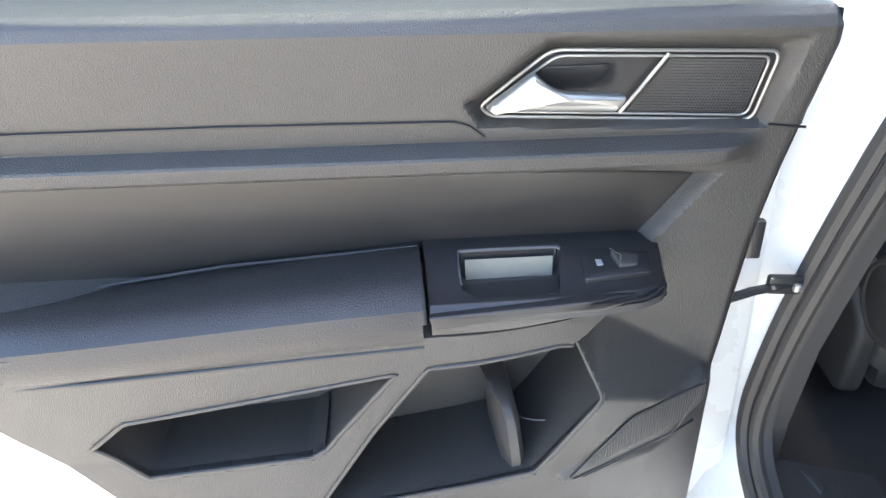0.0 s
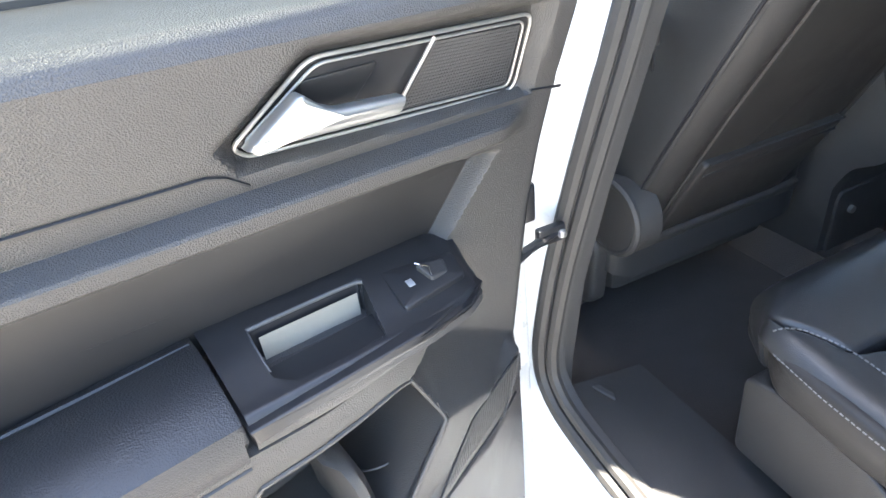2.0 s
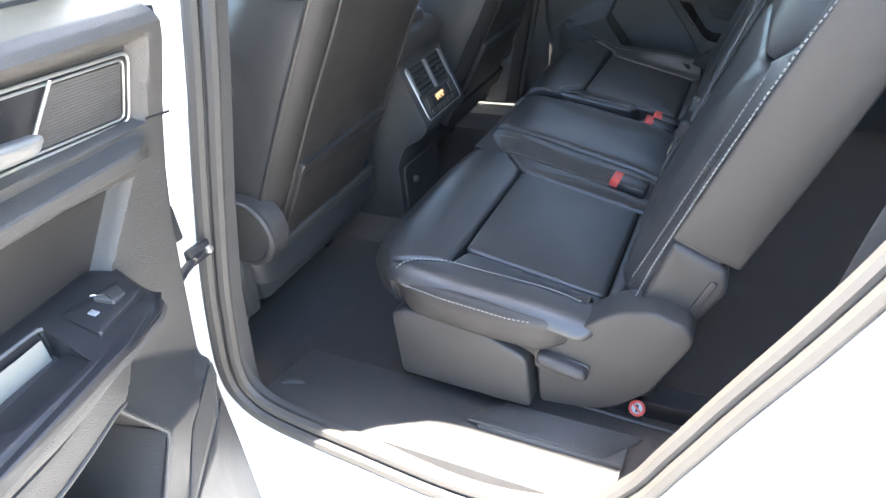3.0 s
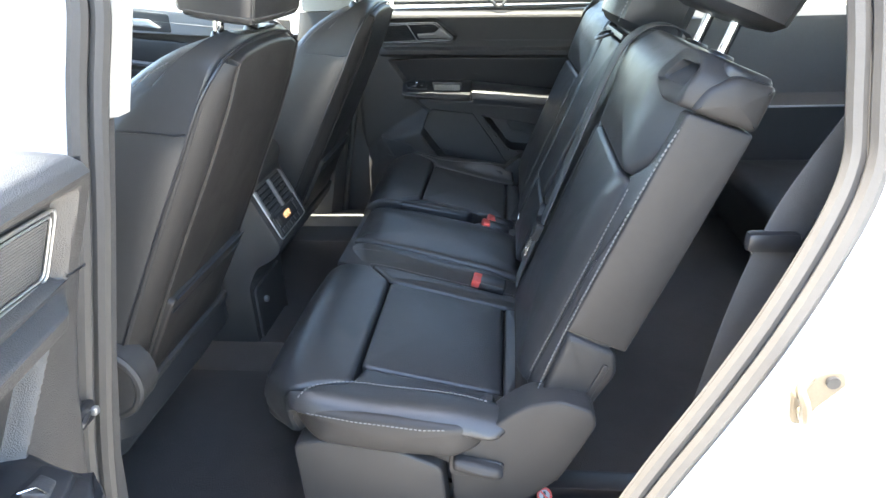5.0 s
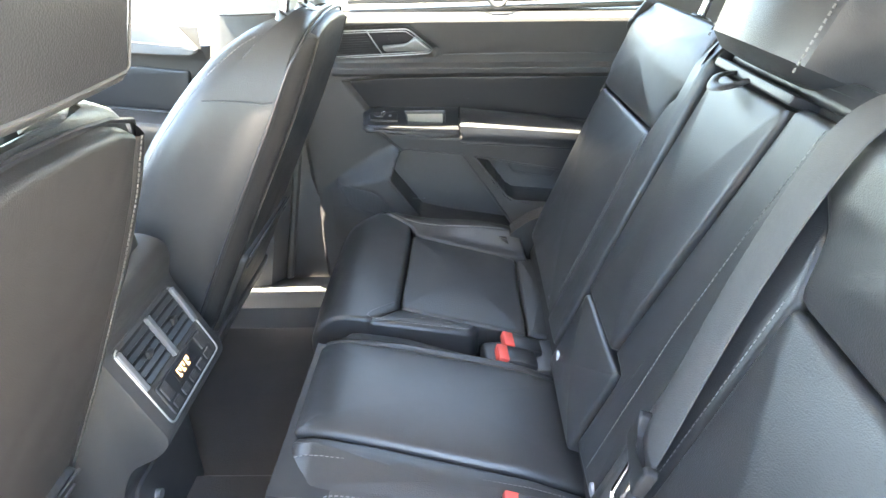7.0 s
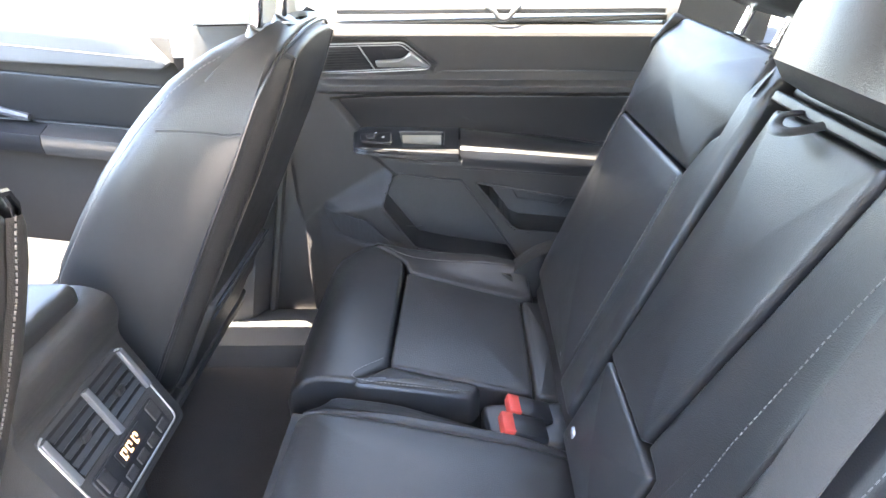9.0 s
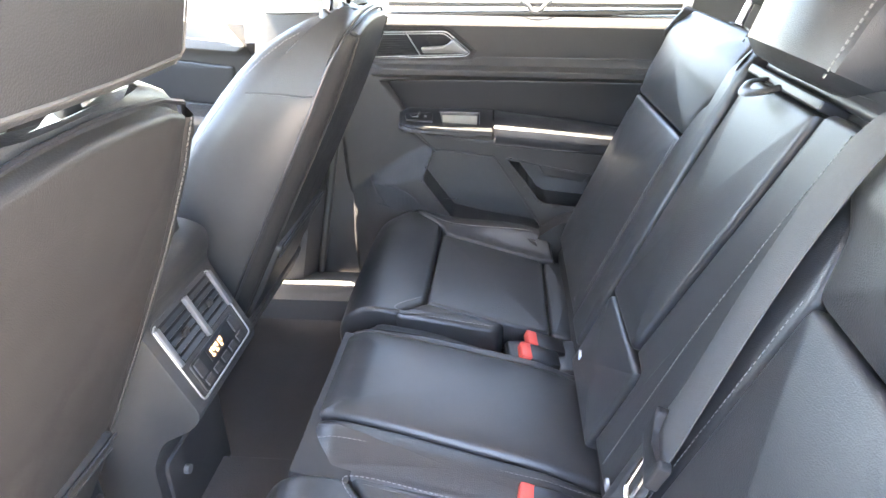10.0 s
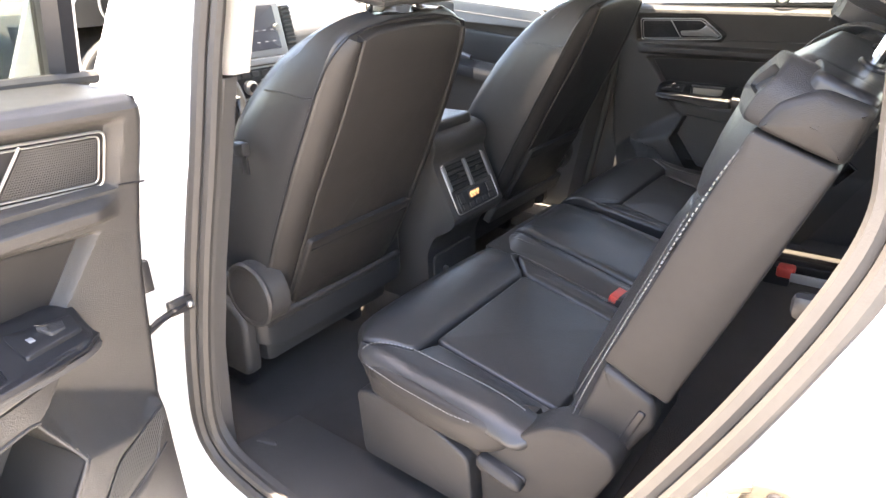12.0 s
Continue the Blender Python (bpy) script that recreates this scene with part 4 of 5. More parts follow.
def front_seat(x0, name_label, knob_side):
    seat = thing("front_seat", name_label, "car seat", "front seats")
    base = Vector((x0, 0.755, 0.792) if x0 < 0 else (x0, 0.720, 0.788))
    g = lambda a, h, c: base + Vector((a, 0, 0)) + BACK_D * h + BACK_N * c
    loops = []
    hs = [-0.03, 0.0, 0.05, 0.12, 0.2, 0.28, 0.36, 0.42, 0.46, 0.50, 0.53, 0.555, 0.575, 0.59, 0.602, 0.611, 0.617]
    for h in hs:
        w, c0, c1 = between(HW, h), between(REAR_C, h), between(FRONT_C, h)
        hug = 0.030 * max(0.0, 1 - (h / 0.5) ** 2) if h > 0 else 0.03
        q = between(FW, h)
        right = [(w * 0.5, c0 + 0.004), (w - 0.030, c0 + 0.006), (w - 0.006, c0 + 0.011), (w, c0 + 0.018), (w + (q - w) * 0.35 + 0.0015, c0 + 0.018 + (c1 - c0) * 0.28), (w + (q - w) * 0.7 + 0.0015, c0 + 0.018 + (c1 - c0) * 0.55), (q + 0.001, c1 - min(0.030, 0.3 * (c1 - c0))), (q - 0.012, c1 - min(0.008, 0.15 * (c1 - c0))), (q - 0.034, c1 + 0.002), (q - 0.066, c1 - min(0.012, 0.2 * (c1 - c0))), (q * 0.45, c1 - min(0.022, 0.35 * (c1 - c0)) - hug)]
        pts = [(0, c0 + 0.004)] + right + [(0, c1 - min(0.026, 0.4 * (c1 - c0)) - hug)] + [(-a, c) for a, c in reversed(right)]
        loops.append([g(a, h, c) for a, c in pts])
    part("backrest", loft(loops), LEATHER, seat)
    inner = lambda h: between([(0.0, 0.146), (0.1, 0.149), (0.3, 0.149), (0.45, 0.138), (0.55, 0.130), (0.59, 0.126), (0.62, 0.122)], h)
    edge = lambda h: between(HW, h) - 0.001
    lip = lambda h: between(REAR_C, h) + 0.016 - 0.010 * ease(0.53, 0.60, h)
    hs2 = [0.012 + 0.582 * k / 40 for k in range(41)]
    side_line = [(inner(h), h) for h in hs2]
    panel_line = [(-a, h) for a, h in side_line] + [(-0.100, 0.603), (-0.05, 0.607), (0.0, 0.6085), (0.05, 0.607), (0.100, 0.603)] + [(a, h) for a, h in reversed(side_line)]
    part("back_panel", slab(panel_line, -0.020, 0.009, 0.005, 0.004, f=lambda a, b, c: g(a, b, between(REAR_C, b) - c), rings=6), SIDE_VINYL, seat)
    for s in (-1, 1):
        def strip(u, v):
            h = 0.012 + 0.580 * v
            a = inner(h) + 0.0015 + (edge(h) - inner(h) - 0.0015) * u
            c = between(REAR_C, h) - 0.0065
            return g(s * a, h, c + (lip(h) - c) * u ** 1.6 - 0.0060 * math.sin(math.pi * min(1.0, u * 1.05)))
        part("back_bolster", sheet(12, 40, strip), SIDE_VINYL, seat)
        part("back_seam", stitches([g(s * (inner(h) + 0.004), h, between(REAR_C, h) - 0.0105) for h in hs2], step=0.005, r=0.0008), SEAM, seat)
        part("side_seam", tube([g(s * (between(HW, h) + (between(FW, h) - between(HW, h)) * c / 0.14 + 0.0012), h, c) for h, c in ((0.492, 0.018), (0.484, 0.03), (0.474, 0.06), (0.462, 0.09), (0.452, 0.112))], 0.0018, sides=5), SMOOTH, seat)
        part("side_stitching", stitches([g(s * (between(FW, h) - 0.004), h, between(FRONT_C, h) - 0.014) for h in [0.02 + 0.54 * k / 30 for k in range(31)]]), STITCH, seat)
    over = [(-edge(h), h, lip(h)) for h in hs2] + [(-0.100, 0.609, 0.010), (-0.05, 0.614, 0.012), (0.0, 0.6155, 0.012), (0.05, 0.614, 0.012), (0.100, 0.609, 0.010)] + [(edge(h), h, lip(h)) for h in reversed(hs2)]
    part("piping", tube([g(*p) for p in over], 0.0024, sides=6), SMOOTH, seat)
    pk = [(-0.140, 0.012), (-0.145, 0.196), (-0.08, 0.199), (0.08, 0.199), (0.145, 0.196), (0.140, 0.012)]
    part("map_pocket", slab(fillet(pk, 0.012), 0.0, 0.016, 0.005, 0.004, f=lambda a, b, c: g(a, b, between(REAR_C, b) - 0.004 - c)), SIDE_VINYL, seat)
    for b in (0.197, 0.172):
        part("pocket_hem", tube([g(a, b + 0.002 * math.cos(a * 9), between(REAR_C, b) - 0.0215) for a in [-0.139 + 0.278 * k / 12 for k in range(13)]], 0.0020, sides=5), SMOOTH, seat)
    part("back_valance", slab(fillet([(-0.205, -0.045), (-0.200, 0.012), (0.200, 0.012), (0.205, -0.045)], 0.012), 0.0, 0.022, 0.008, f=lambda a, b, c: g(a, b, 0.0 - c)), HARD, seat)
    # cushion and its base
    part("cushion", slab(fillet([(-0.225, 0.74), (-0.24, 1.18), (-0.19, 1.24), (0.19, 1.24), (0.24, 1.18), (0.225, 0.74)], 0.05), -0.02, 0.115, 0.04, 0.01, f=lambda a, b, c: (x0 + a, b, 0.755 + c + 0.10 * (b - 0.9) + 0.02 * ease(0.15, 0.25, abs(a)))), LEATHER, seat)
    part("seat_base", rbox(0.38, 0.42, 0.10, 0.02, (x0, 0.99, 0.71)), HARD, seat)
    part("side_shield", slab(fillet([(0.74, 0.66), (0.73, 0.80), (0.80, 0.84), (1.18, 0.80), (1.18, 0.66)], 0.03), 0, 0.030, 0.012, f=lambda a, b, c: (x0 + knob_side * (0.215 + c), a + 0.03, b)), HARD, seat)
    disc = [(0.064 * math.cos(q), 0.064 * math.sin(q)) for q in (2 * math.pi * k / 32 for k in range(32))]
    part("recliner_cover", slab(disc, -0.02, 0.030, 0.008, f=lambda a, b, c: (x0 + knob_side * (0.205 + c), 0.742 + a, 0.858 + b)), HARD, seat)
    part("recliner_rim", tube([Vector((x0 + knob_side * 0.230, 0.742 + 0.059 * math.cos(q), 0.858 + 0.059 * math.sin(q))) for q in (2 * math.pi * k / 36 for k in range(36))], 0.0075, closed=True), HARD, seat)
    for a in (-0.17, 0.17):
        part("rail", rbox(0.04, 0.40, 0.05, 0.008, (x0 + a, 1.08, 0.59)), SMOOTH, seat)
    # headrest on two chrome posts, more upright than the back
    hb0 = g(0.004 if x0 < 0 else -0.037, 0.586, 0.055)
    up = 0.0 if x0 < 0 else 0.060
    hg = lambda a, h, c: hb0 + Vector((a, -0.16 * (h - 0.60 + up * (h > 0.61)) + 0.987 * (c - 0.066), 0.987 * (h - 0.60 + up * (h > 0.61)) + 0.16 * (c - 0.066)))
    for a in (-0.0625, 0.0625):
        post = part("headrest_post", tube([hg(a, 0.59, 0.066), hg(a, 0.68, 0.066)], 0.0075, sides=12), CHROME, seat, "chrome headrest post")
        part("collar", slab([(a + 0.024 * math.cos(q), 0.017 * math.sin(q)) for q in (2 * math.pi * k / 20 for k in range(20))], -0.01, 0.006, 0.004, f=lambda p, q, c: g(p + (0.008 if x0 < 0 else -0.037), 0.596 + c, 0.052 + q)), SMOOTH, seat)
    head = ((-1, 0.5), (-1, 0.16), (-0.985, 0.05), (-0.93, 0.0), (-0.4, -0.02), (0, -0.03), (0.4, -0.02), (0.93, 0.0), (0.985, 0.05), (1, 0.16), (1, 0.5), (0.95, 0.88), (0.75, 1), (0, 1.03), (-0.75, 1), (-0.95, 0.88))
    levels = ((0.634, 0.090, 0.012, 0.100), (0.638, 0.101, 0.004, 0.112), (0.648, 0.106, 0.0, 0.120), (0.70, 0.110, -0.004, 0.126), (0.76, 0.108, 0.0, 0.120), (0.80, 0.098, 0.010, 0.108), (0.818, 0.08, 0.028, 0.092), (0.822, 0.05, 0.045, 0.08))
    part("headrest", loft([[hg(w * x, h, c0 + (c1 - c0) * y) for x, y in head] for h, w, c0, c1 in levels]), LEATHER, seat)
    for s in (-1, 1):
        part("headrest_seam", tube([hg(s * between([(0.638, 0.099), (0.648, 0.104), (0.70, 0.108), (0.76, 0.106), (0.80, 0.096)], h), h, between([(0.638, 0.006), (0.648, 0.001), (0.70, -0.003), (0.76, 0.001), (0.80, 0.011)], h)) for h in (0.638, 0.648, 0.67, 0.70, 0.73, 0.76, 0.80)], 0.0012, sides=5), SEAM, seat)
    part("headrest_piping", tube([hg(0.104 * x, 0.6445, 0.001 + 0.117 * y) for x, y in head], 0.0018, closed=True, sides=6), SEAM, seat)
    part("headrest_button", slab([(0.020 * math.cos(q), 0.026 * math.sin(q)) for q in (2 * math.pi * k / 24 for k in range(24))], 0, 0.005, 0.0018, f=lambda a, b, c: hg(-0.109 - c, 0.700 + b, 0.060 + a)), SMOOTH, seat)
    return seat


front_seat(-0.388, "black leather driver's seat with grey stitching and raised headrest", -1)
front_seat(0.379, "black leather front passenger seat with grey stitching", 1)

# ---------------------------------------------------------------- second row bench
CUSH = [(0.0, 0.775), (0.06, 0.780), (0.135, 0.797), (0.35, 0.850), (0.42, 0.866), (0.45, 0.869)]
P0 = Vector((0, 0.04, 0.80))
RD, RN = Vector((0, -0.383, 0.924)), Vector((0, 0.924, 0.383))


def outer_seat(side, label, inner_edge, back_edge, corners, forward):
    """An outer place of the bench; side -1 is the driver's side. corners: outer front, inner front, inner rear, outer rear of the insert."""
    fo, fi, ri, ro = corners
    seat = thing("rear_seat", label, "car seat", "second row seats")
    def top(off):
        def on_cushion(a, b, c):
            x, dx, nx = roll(a, 0.616, 0.034)
            y, dy, ny = roll(b, 0.442, 0.062)
            n = Vector((nx[0], ny[0], nx[1] * ny[1])).normalized()
            lift = 0.026 * ease(0.36, 0.16, b) * ease(0.545, 0.600, a)
            k = ease(0.560, 0.655, a) * ease(0.40, 0.55, b)
            p = Vector((x - 0.040 * k, y - 0.055 * k, between(CUSH, y) - math.hypot(dx, dy) - 0.022 * k + lift)) + n * (off + c)
            return Vector((side * p.x, p.y, p.z))
        return on_cushion
    tiles = {
        "cushion_insert": ([(fo, 0.350), (fi, 0.352), (ri, 0.130), (ro, 0.130)], LEATHER_PERF, 0.003, 0.007, 0.008),
        "front_bolster": ([(fo + 0.045, 0.361), (fi - 0.002, 0.359), (inner_edge + 0.006, 0.402), (inner_edge + 0.004, 0.50), (inner_edge + 0.014, 0.566), (0.40, 0.573), (0.56, 0.571), (0.637, 0.563), (0.637, 0.47), (0.624, 0.434), (0.600, 0.400)], LEATHER, 0.004, 0.006, 0.009),
        "outer_bolster": ([(0.6425, 0.560), (0.6425, 0.47), (0.630, 0.429), (0.6055, 0.394), (fo + 0.050, 0.356), (fo + 0.006, 0.344), (ro + 0.006, 0.132), (ro + 0.016, 0.10), (0.63, 0.116), (0.658, 0.14), (0.661, 0.30), (0.661, 0.45), (0.663, 0.535)], LEATHER, 0.003, 0.003, 0.009),
        "inner_bolster": ([(fi - 0.006, 0.353), (inner_edge, 0.398), (inner_edge - 0.004, 0.235), (inner_edge, 0.06), (ri - 0.010, 0.07), (ri - 0.006, 0.130)] if side < 0 else [(fi - 0.006, 0.353), (inner_edge, 0.402), (inner_edge + 0.012, 0.30), (inner_edge + 0.022, 0.228), (ri - 0.012, 0.215), (ri - 0.006, 0.225)], LEATHER, 0.005, 0.006, 0.011),
        "rear_strip": ([(ro - 0.002, 0.124), (ri, 0.124), (ri - 0.004, 0.05), (ro + 0.010, 0.05)], LEATHER, 0.004, 0.006, 0.010),
    }
    for name, (line, mat, hi, crown, r) in tiles.items():
        ca, cb = (sum(p[k] for p in line) / len(line) for k in (0, 1))
        grown = [(a + 0.0022 * (1 if a > ca else -1), b + 0.0022 * (1 if b > cb else -1)) for a, b in line]
        part(name, slab(resample([(a, b, 0) for a, b in fillet(grown, 0.009)], 84, closed=True), -0.05, hi, r, crown, f=top(0), rings=7, steps=6), mat, seat)
    band = [(0.432, 0.846), (0.39, 0.848), (0.30, 0.839), (0.18, 0.826), (0.135, 0.820), (0.150, 0.782), (0.20, 0.768), (0.30, 0.772), (0.39, 0.786), (0.430, 0.800), (0.445, 0.822)]
    part("cushion_side", slab(resample([(a, b, 0) for a, b in fillet(band, 0.01)], 60, closed=True), -0.06, 0.004, 0.012, 0.003, f=lambda a, b, c: Vector((side * (0.649 + c - 0.04 * ease(0.39, 0.46, a) - 0.03 * ease(0.20, 0.12, a)), a, b))), SIDE_VINYL, seat)
    nose = [[Vector((side * (a * 1.0), y, z)) for y, z in ((0.40, 0.83), (0.500, 0.82), (0.503, 0.79), (0.494, 0.770), (0.46, 0.760), (0.38, 0.763))] for a in (inner_edge + 0.01, 0.30, 0.5, 0.555)]
    nose.append([Vector((side * 0.612, y - 0.05, z)) for y, z in ((0.40, 0.83), (0.495, 0.82), (0.498, 0.800), (0.490, 0.780), (0.46, 0.770), (0.38, 0.773))])
    part("cushion_front", loft(nose), SIDE_VINYL, seat)
    part("stitching", stitches([top(0.0068)(p.x, p.y, 0) for p in smooth_line([(0.640, 0.430, 0), (0.612, 0.396, 0), (0.592, 0.355, 0), (0.588, 0.30, 0), (0.590, 0.22, 0), (0.596, 0.150, 0)], 50)], r=0.0011), STITCH, seat, "grey thread stitching")
    part("stitching", stitches([Vector((side * (0.6575 - 0.04 * ease(0.39, 0.46, y) - 0.03 * ease(0.20, 0.12, y)), y, z)) for y, z in ((0.436, 0.838), (0.41, 0.842), (0.34, 0.836), (0.24, 0.825), (0.16, 0.816), (0.14, 0.814))], r=0.0011), STITCH, seat, "grey thread stitching")
    part("stitching", stitches([top(0.0090)(p.x, p.y, 0) for p in smooth_line([(fi + 0.004, 0.364, 0), (inner_edge + 0.005, 0.40, 0), (inner_edge + (0.002 if side < 0 else 0.018), 0.26, 0), (inner_edge + (0.002 if side < 0 else 0.024), 0.08 if side < 0 else 0.232, 0)], 40)]), STITCH, seat, "grey thread stitching")
    # backrest
    g = lambda a, h, c: P0 + Vector((side * a, 0, 0)) + RD * h + RN * (c + forward)
    bi = back_edge
    core = [[g(a, h, c) for a, c in ((bi, -0.040), (0.582 - q, -0.040), (0.592 - q, -0.03), (0.593 - q, 0.018), (0.583 - q, 0.030), (0.56, 0.036), (0.50, 0.038), (0.30, 0.038), (bi + 0.02, 0.036), (bi, 0.030))] for h, q in ((-0.03, 0.02), (0.0, 0.015), (0.10, 0.004), (0.3, 0), (0.45, 0.002), (0.50, 0.012), (0.522, 0.03), (0.532, 0.06))]
    part("backrest", loft(core), SIDE_VINYL, seat)
    inn = 0.201 if side > 0 else 0.290      # seam between the padded middle and the inner wing
    drop = lambda a, h, c: g(a, h, c - 0.030 * ease(0.525, 0.600, a) - 0.018 * ease(0.50, 0.545, h))
    bt = {
        "back_insert": ([(0.562, 0.02), (inn + 0.0015, 0.02), (inn + 0.0015, 0.3755), (0.547, 0.3685), (0.562, 0.366)], LEATHER, 0.060, 0.011, 0.009),
        "shoulder_panel": ([(inn + 0.002, 0.379), (0.549, 0.372), (0.563, 0.392), (0.583, 0.425), (0.588, 0.47), (0.572, 0.52), (0.53, 0.545), (inn - 0.01, 0.545), (inn - 0.048, 0.51), (inn - 0.050, 0.458), (inn - 0.016, 0.432)], LEATHER, 0.061, 0.013, 0.010),
        "outer_wing": ([(0.565, 0.02), (0.565, 0.3665), (0.5525, 0.370), (0.5665, 0.391), (0.5865, 0.424), (0.597, 0.466), (0.599, 0.30), (0.597, 0.12), (0.585, 0.03)], LEATHER, 0.064, 0.005, 0.009),
        "inner_wing": ([(inn - 0.0015, 0.02), (bi + 0.003, 0.02), (bi + 0.003, 0.515), (bi + 0.015, 0.537), (inn - 0.03, 0.5375), (inn - 0.0515, 0.51), (inn - 0.0535, 0.456), (inn - 0.0195, 0.4285), (inn - 0.0015, 0.376)], LEATHER, 0.064 if side > 0 else 0.055, 0.003, 0.009),
    }
    for name, (line, mat, hi, crown, r) in bt.items():
        part(name, slab(resample([(a, b, 0) for a, b in fillet(line, 0.010)], 90, closed=True), 0.0, hi, r, crown, f=drop, rings=6), mat, seat)
    edge = [(0.03, 0.034), (0.12, 0.040), (0.30, 0.042), (0.42, 0.040), (0.476, 0.034)]
    part("stitching", stitches([g(0.5995, p.x, p.y - 0.0015) for p in smooth_line([(a, b, 0) for a, b in edge], 40)], r=0.0012), STITCH, seat, "grey thread stitching")
    part("stitching", stitches([g(0.571, h, 0.0675 - 0.030 * ease(0.525, 0.600, 0.571)) for h in [0.05 + 0.31 * k / 20 for k in range(21)]], r=0.0009), STITCH, seat, "grey thread stitching")
    part("stitching", stitches([g(inn - 0.008, h, 0.0685 if side > 0 else 0.0590) for h in [0.08 + 0.29 * k / 20 for k in range(21)]], r=0.0006), STITCH, seat, "grey thread stitching")
    part("side_cap", slab(resample([(a, b, 0) for a, b in fillet([(0.036, 0.481), (0.030, 0.512), (0.004, 0.536), (-0.044, 0.540), (-0.048, 0.4845)], 0.008)], 48, closed=True), 0.0, 0.0285, 0.010, 0.002, f=lambda a, b, c: g(0.575 + c, b, a)), SIDE_VINYL, seat)
    part("side_panel", slab(fillet([(0.038, 0.15), (0.037, 0.4785), (-0.048, 0.4825), (-0.052, 0.30), (-0.052, 0.150), (-0.03, 0.150)], 0.006), -0.03, 0.005, 0.004, 0.002, f=lambda a, b, c: g(0.596 + c, b, a)), SIDE_VINYL, seat)
    part("hinge_cover", slab(fillet([(0.026, 0.02), (0.034, 0.148), (-0.040, 0.146), (-0.056, 0.115), (-0.045, 0.02)], 0.010), -0.02, 0.006, 0.008, f=lambda a, b, c: g(0.600 + c, b, a)), SEAT_PLASTIC, seat)
    part("hinge_groove", slab(fillet([(-0.030, 0.03), (-0.030, 0.125), (-0.040, 0.125), (-0.040, 0.03)], 0.004), 0, 0.004, 0.002, f=lambda a, b, c: g(0.605 + c, b, a)), SMOOTH, seat)
    # top deck with release handle and posts
    part("top_deck", slab(fillet([(0.27, -0.045), (0.56, -0.045), (0.57, 0.010), (0.27, 0.018)], 0.012), -0.02, 0.012, 0.008, f=lambda a, b, c: g(a, 0.532 + c, b)), SMOOTH, seat)
    part("release_handle", slab(fillet([(0.52, 0.030), (0.588, 0.018), (0.590, -0.042), (0.545, -0.042)], 0.010), 0.0, 0.018, 0.008, f=lambda a, b, c: g(a, 0.528 + c, b)), SMOOTH, seat, "black release lever")
    hole = fillet([(0.540, 0.500), (0.545, 0.529), (0.578, 0.531), (0.584, 0.503)], 0.006)
    brow = lambda a, b, c: g(a, b, c - 0.020 * ease(0.53, 0.600, a) - 0.012 * ease(0.50, 0.545, b))
    part("lever_bezel", bezel(fillet([(0.517, 0.500), (0.530, 0.541), (0.572, 0.547), (0.598, 0.522), (0.597, 0.482), (0.560, 0.478)], 0.010), hole, 0.02, 0.071, 0.040, brow), SEAT_PLASTIC, seat, "dark plastic frame round the lever recess")
    # recess floor coloured near black for the shade inside
    part("lever_recess", plate(hole, 0.038, 0.041, brow), RECESS_SHADE, seat)
    for a in (0.318, 0.444):
        part("headrest_post", tube([g(a, 0.53, -0.018), g(a, 0.655, -0.012)], 0.0075, sides=12), CHROME, seat, "chrome headrest post")
        part("collar", slab([(a + 0.026 * math.cos(q), 0.017 * math.sin(q)) for q in (2 * math.pi * k / 20 for k in range(20))], 0.0, 0.010, 0.004, f=lambda p, q, c: g(p, 0.540 + c, -0.018 + q)), SMOOTH, seat)
    part("headrest", loft([[g(0.381 + w * x, h, c0 + (c1 - c0) * y) for x, y in ((-1, 0.5), (-0.96, 0.15), (-0.75, 0.0), (0, 0.0), (0.75, 0.0), (0.96, 0.15), (1, 0.5), (0.92, 0.88), (0.7, 1), (0, 1.04), (-0.7, 1), (-0.92, 0.88))]
                             for h, w, c0, c1 in ((0.590, 0.09, -0.035, 0.03), (0.594, 0.12, -0.052, 0.043), (0.606, 0.138, -0.062, 0.05), (0.66, 0.146, -0.066, 0.055), (0.72, 0.142, -0.064, 0.05), (0.76, 0.12, -0.05, 0.035), (0.77, 0.09, -0.035, 0.015))]), LEATHER, seat)
    # foot of the seat: cover, side shield and lever
    part("front_cover", slab(fillet([(0.440, 0.782), (0.40, 0.792), (0.30, 0.786), (0.215, 0.748), (0.208, 0.648), (0.435, 0.655)], 0.014), -0.03, 0.010, 0.005, 0.003, f=lambda a, b, c: Vector((side * (0.640 + c), a, b))), SEAT_PLASTIC, seat)
    part("side_shield", slab(resample([(a, b, 0) for a, b in fillet([(0.275, 0.775), (0.215, 0.785), (0.165, 0.795), (0.118, 0.838), (0.090, 0.858), (0.045, 0.872), (0.000, 0.860), (-0.008, 0.835), (0.04, 0.73), (0.085, 0.680), (0.12, 0.664), (0.20, 0.655), (0.2045, 0.745)], 0.010)], 90, closed=True), -0.05, 0.004, 0.005, 0.001, f=lambda a, b, c: Vector((side * (0.632 + c + 0.01 * ease(0.10, 0.0, a)), a, b))), SEAT_PLASTIC, seat)
    part("lever_well", slab(fillet([(0.204, 0.768), (0.120, 0.752), (0.134, 0.722), (0.206, 0.728)], 0.010), 0, 0.004, 0.002, f=lambda a, b, c: Vector((side * (0.636 + c), a, b))), SMOOTH, seat)
    part("recline_lever", slab(fillet([(0.198, 0.768), (0.128, 0.752), (0.122, 0.738), (0.135, 0.730), (0.200, 0.747)], 0.008), -0.01, 0.020, 0.008, 0.002, f=lambda a, b, c: Vector((side * (0.636 + c), a, b))), SEAT_PLASTIC, seat)
    part("frame_rail", rbox(0.045, 0.55, 0.035, 0.006, (side * 0.56, 0.14, 0.636)), SMOOTH, seat)
